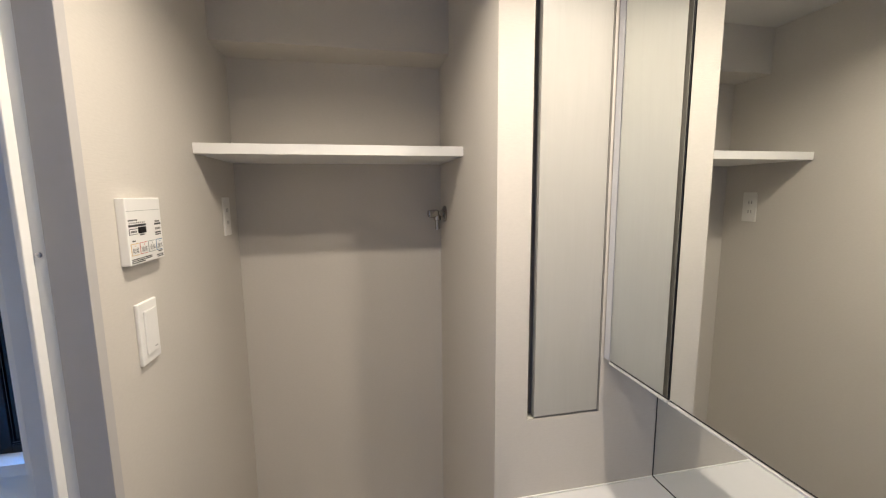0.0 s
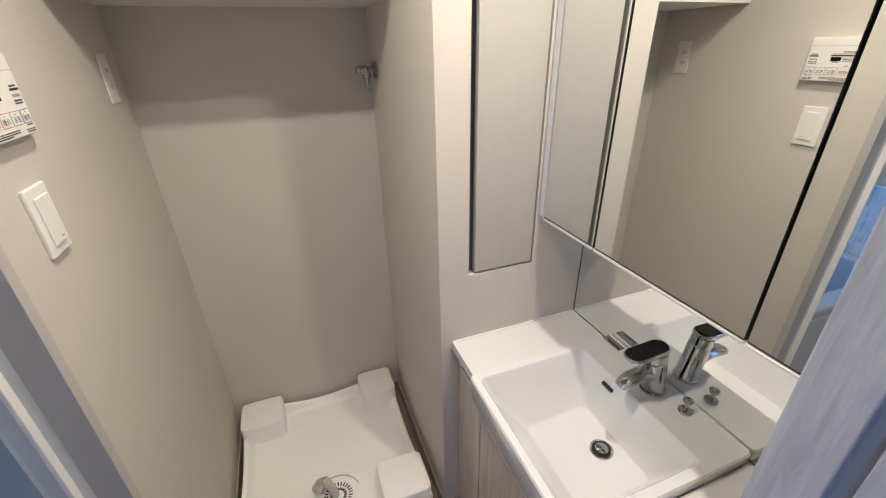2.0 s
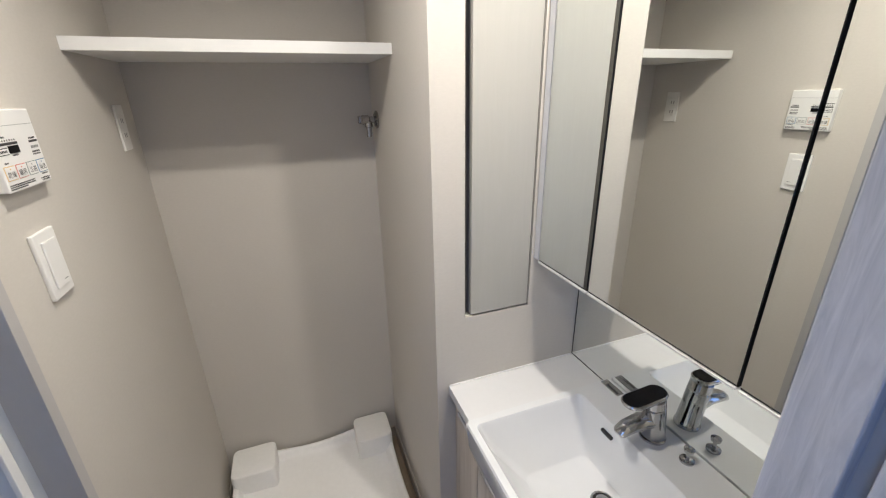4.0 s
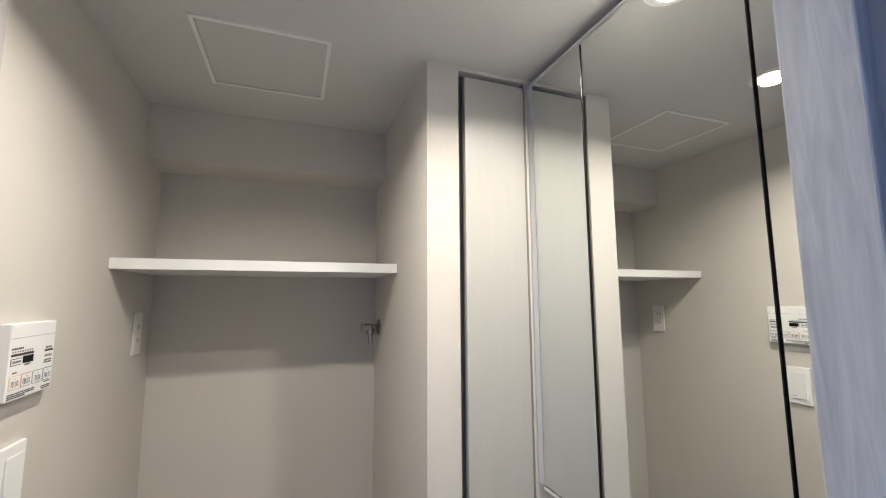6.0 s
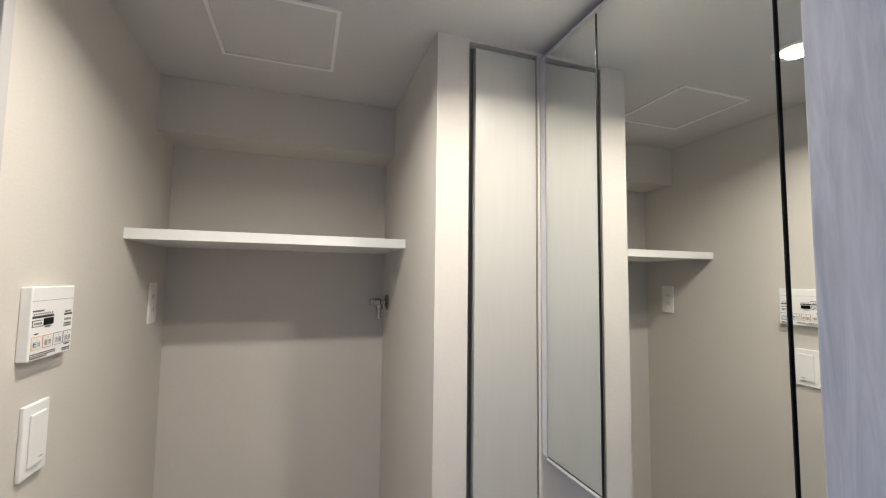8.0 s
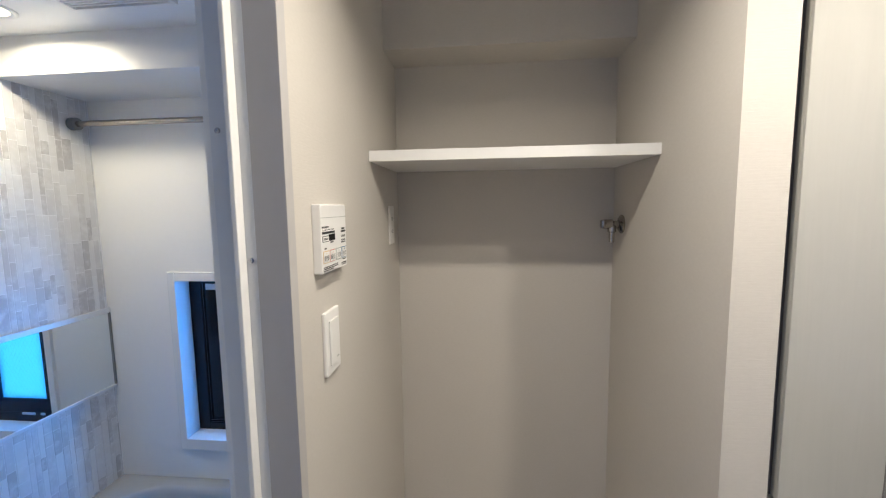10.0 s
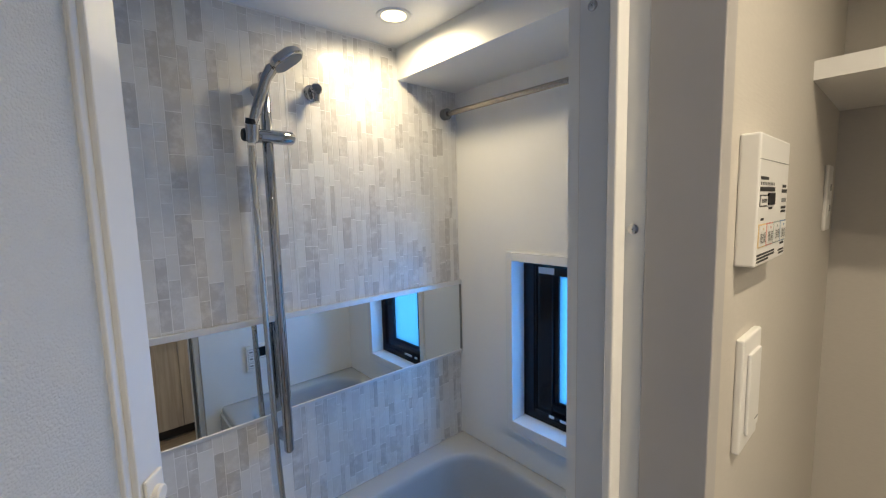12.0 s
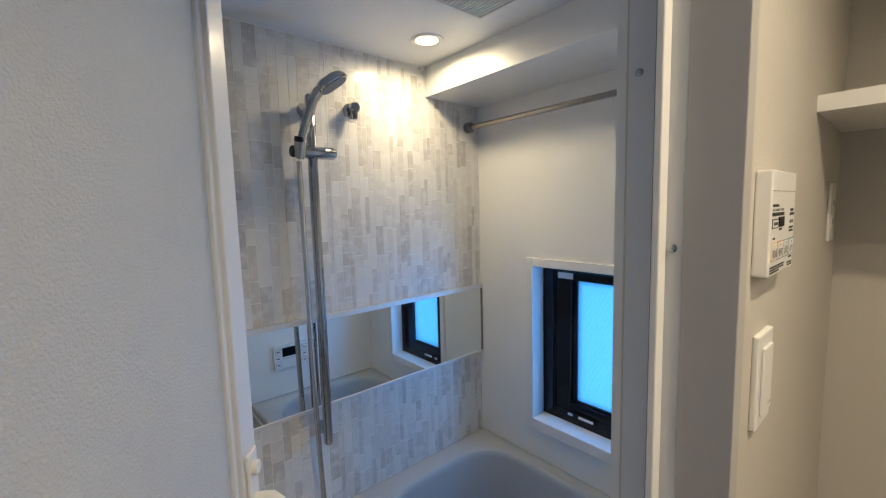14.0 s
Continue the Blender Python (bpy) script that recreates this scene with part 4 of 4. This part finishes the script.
part("spray_plate", bm, GREY_INK, hd, "grey spray plate", 40)
bm = bmesh.new()
hose = []
for i in range(40):
    s = i / 39
    z = 1.655 - s * 1.20
    hose.append((SBX + 0.020 - 0.008 * s, SBY - 0.050 + 0.014 * s + 0.045 * max(0.0, s - 0.6) ** 1.5, z))
tube(bm, hose, 0.0078, 12)
part("hose", bm, STEEL, sh, "grey metal shower hose", 50)

hk = thing("shower_hook", (TX, 0.725, 1.83), "small chrome shower hook on the tiled wall", "hook")
bm = bmesh.new()
tube(bm, [(TX + 0.003, 0.722, 1.833), (TX + 0.008, 0.722, 1.833), (TX + 0.012, 0.722, 1.833)], [0.024, 0.024, 0.018], 24)
part("base", bm, CHROME, hk, "", 40)
bm = bmesh.new()
tube(bm, [(TX + 0.010, 0.722, 1.836), (TX + 0.045, 0.722, 1.838), (TX + 0.050, 0.722, 1.838)], [0.013, 0.017, 0.013], 18)
part("holder", bm, CHROME, hk, "", 40)
bm = bmesh.new()
tube(bm, [(TX + 0.036, 0.722, 1.825), (TX + 0.040, 0.722, 1.800)], [0.012, 0.008], 14)
part("cup", bm, CHROME, hk, "", 40)

vt = thing("ceiling_vent", (-0.56, 0.76, BATH_CEIL), "white square slatted ventilation grille in the bathroom ceiling", "vent")
VX0, VX1, VYA, VYB = -0.700, -0.430, 0.640, 0.918
part("frame", boxes((VX0, VX1, VYA, VYA + 0.03, BATH_CEIL - 0.012, BATH_CEIL), (VX0, VX1, VYB - 0.012, VYB, BATH_CEIL - 0.012, BATH_CEIL), (VX0, VX0 + 0.012, VYA + 0.03, VYB - 0.012, BATH_CEIL - 0.012, BATH_CEIL), (VX1 - 0.012, VX1, VYA + 0.03, VYB - 0.012, BATH_CEIL - 0.012, BATH_CEIL), bevel=0.001), PLASTIC, vt)
part("backing", boxes((VX0 + 0.012, VX1 - 0.012, VYA + 0.03, VYB - 0.012, BATH_CEIL - 0.003, BATH_CEIL)), GREY_INK, vt, "dark vent inside")
n_ = 22
for i in range(n_):
    y = VYA + 0.034 + i * (VYB - 0.016 - VYA - 0.034) / n_
    part("slat", boxes((VX0 + 0.012, VX1 - 0.012, y, y + 0.0055, BATH_CEIL - 0.011, BATH_CEIL - 0.004)), PLASTIC, vt)

rc = thing("bath_remote", (BX, 0.82, 0.62), "white bath control remote with dark display", "control panel")
part("case", boxes((BX - 0.016, BX, 0.728, 0.915, 0.655, 0.790), bevel=0.003), PLASTIC, rc)
part("display", boxes((BX - 0.0172, BX - 0.016, 0.772, 0.871, 0.726, 0.776)), BLACK_GLOSS, rc, "black display")
part("flap_line", boxes((BX - 0.0165, BX - 0.016, 0.770, 0.873, 0.716, 0.7175)), GREY_INK, rc)
for z in (0.672, 0.708, 0.744):
    for y in (0.736, 0.879):
        key = part("button", boxes((BX - 0.0168, BX - 0.016, y, y + 0.028, z, z + 0.028)), GREY_INK, rc)
        part("button_face", boxes((BX - 0.0182, BX - 0.0168, y + 0.0015, y + 0.0265, z + 0.0015, z + 0.0265)), GROUT, key)
        part("button_mark", boxes((BX - 0.0187, BX - 0.0182, y + 0.006, y + 0.022, z + 0.010, z + 0.018)), GREY_INK, key)

# ---- tile wall: narrow upright mosaic pieces on a panel ----
wall_w = solid("bath_wall_west", boxes((TX - 0.05, TX, -0.4, 1.5, -0.03, BATH_CEIL)), GROUT, "bathroom wall of narrow upright grey stone mosaic", "wall", S)


def tile_material():
    m = bpy.data.materials.new("mosaic_stone")
    m.use_nodes = True
    nt = m.node_tree
    n, link = nt.nodes, nt.links.new
    b = n["Principled BSDF"]
    b.inputs["Roughness"].default_value = 0.28
    b.inputs["Coat Weight"].default_value = 0.5
    b.inputs["Coat Roughness"].default_value = 0.04
    b.inputs["Specular IOR Level"].default_value = 0.2
    oi = n.new("ShaderNodeObjectInfo")
    geo = n.new("ShaderNodeNewGeometry")
    add = n.new("ShaderNodeMath")
    add.operation = "ADD"
    link(oi.outputs["Random"], add.inputs[0])
    link(geo.outputs["Random Per Island"], add.inputs[1])
    fr = n.new("ShaderNodeMath")
    fr.operation = "FRACT"
    link(add.outputs[0], fr.inputs[0])
    cr = n.new("ShaderNodeValToRGB")
    cr.color_ramp.interpolation = "CONSTANT"
    el = cr.color_ramp.elements
    el[0].position, el[0].color = 0.0, (0.74, 0.725, 0.70, 1)
    el[1].position, el[1].color = 0.30, (0.67, 0.653, 0.63, 1)
    for p, c in ((0.56, (0.60, 0.58, 0.556, 1)), (0.74, (0.54, 0.52, 0.50, 1)), (0.90, (0.78, 0.77, 0.745, 1))):
        x = el.new(p)
        x.color = c
    link(fr.outputs[0], cr.inputs["Fac"])
    geo2 = n.new("ShaderNodeTexNoise")
    geo2.inputs["Scale"].default_value = 30
    geo2.inputs["Detail"].default_value = 8
    geo2.inputs["Roughness"].default_value = 0.7
    link(geo.outputs["Position"], geo2.inputs["Vector"])
    r2 = n.new("ShaderNodeValToRGB")
    r2.color_ramp.elements[0].position, r2.color_ramp.elements[0].color = 0.46, (0, 0, 0, 1)
    r2.color_ramp.elements[1].position, r2.color_ramp.elements[1].color = 0.66, (1, 1, 1, 1)
    link(geo2.outputs["Fac"], r2.inputs["Fac"])
    mx = n.new("ShaderNodeMix")
    mx.data_type = "RGBA"
    mx.inputs["B"].default_value = (0.81, 0.80, 0.78, 1)
    sc_ = n.new("ShaderNodeMath")
    sc_.operation = "MULTIPLY"
    sc_.inputs[1].default_value = 0.75
    link(r2.outputs["Color"], sc_.inputs[0])
    link(sc_.outputs[0], mx.inputs["Factor"])
    link(cr.outputs["Color"], mx.inputs["A"])
    link(mx.outputs["Result"], b.inputs["Base Color"])
    return m


MOSAIC = tile_material()
rng = random.Random(7)
WIDTHS = (0.017, 0.021, 0.026, 0.032, 0.037)
LENGTHS = (0.045, 0.065, 0.085, 0.105, 0.13, 0.165)
TILE_MESH = {}
single, rest = 0, bmesh.new()


def tile_mesh(w, h):
    if (w, h) not in TILE_MESH:
        bm = boxes((0, 0.0008, 0.001, w - 0.001, 0.001, h - 0.001))
        TILE_MESH[(w, h)] = mesh_of("tile", bm, MOSAIC)
    return TILE_MESH[(w, h)]


y = -0.345
while y < WY - 0.002:
    w = rng.choice(WIDTHS)
    if y + w > WY - 0.002:
        w = round(WY - 0.002 - y, 4)
        if w < 0.006:
            break
    z = 0.30 - rng.random() * 0.12
    while z < BATH_CEIL - 0.003:
        hgt = rng.choice(LENGTHS)
        if z + hgt > BATH_CEIL - 0.003:
            hgt = round(BATH_CEIL - 0.003 - z, 4)
            if hgt < 0.01:
                break
        near = 0.50 < y < 1.02 and z > 1.15 and single < 298
        if near:
            ob = new("tile", tile_mesh(w, hgt))
            ob.location = (TX, y, z)
            ob.parent = wall_w
            single += 1
        else:
            box(rest, TX, TX + 0.0008, y + 0.001, y + w - 0.001, z + 0.001, z + hgt - 0.001)
        z += hgt
    y += w
part("joint", boxes((TX + 0.0005, TX + 0.0022, 0.6420, 0.6445, 0.5, BATH_CEIL)), BATH_CEILING, wall_w)
part("mosaic_rest", rest, MOSAIC, wall_w, "further mosaic pieces")
tagged(bpy.data.objects["mosaic_rest"], kind="stuff")
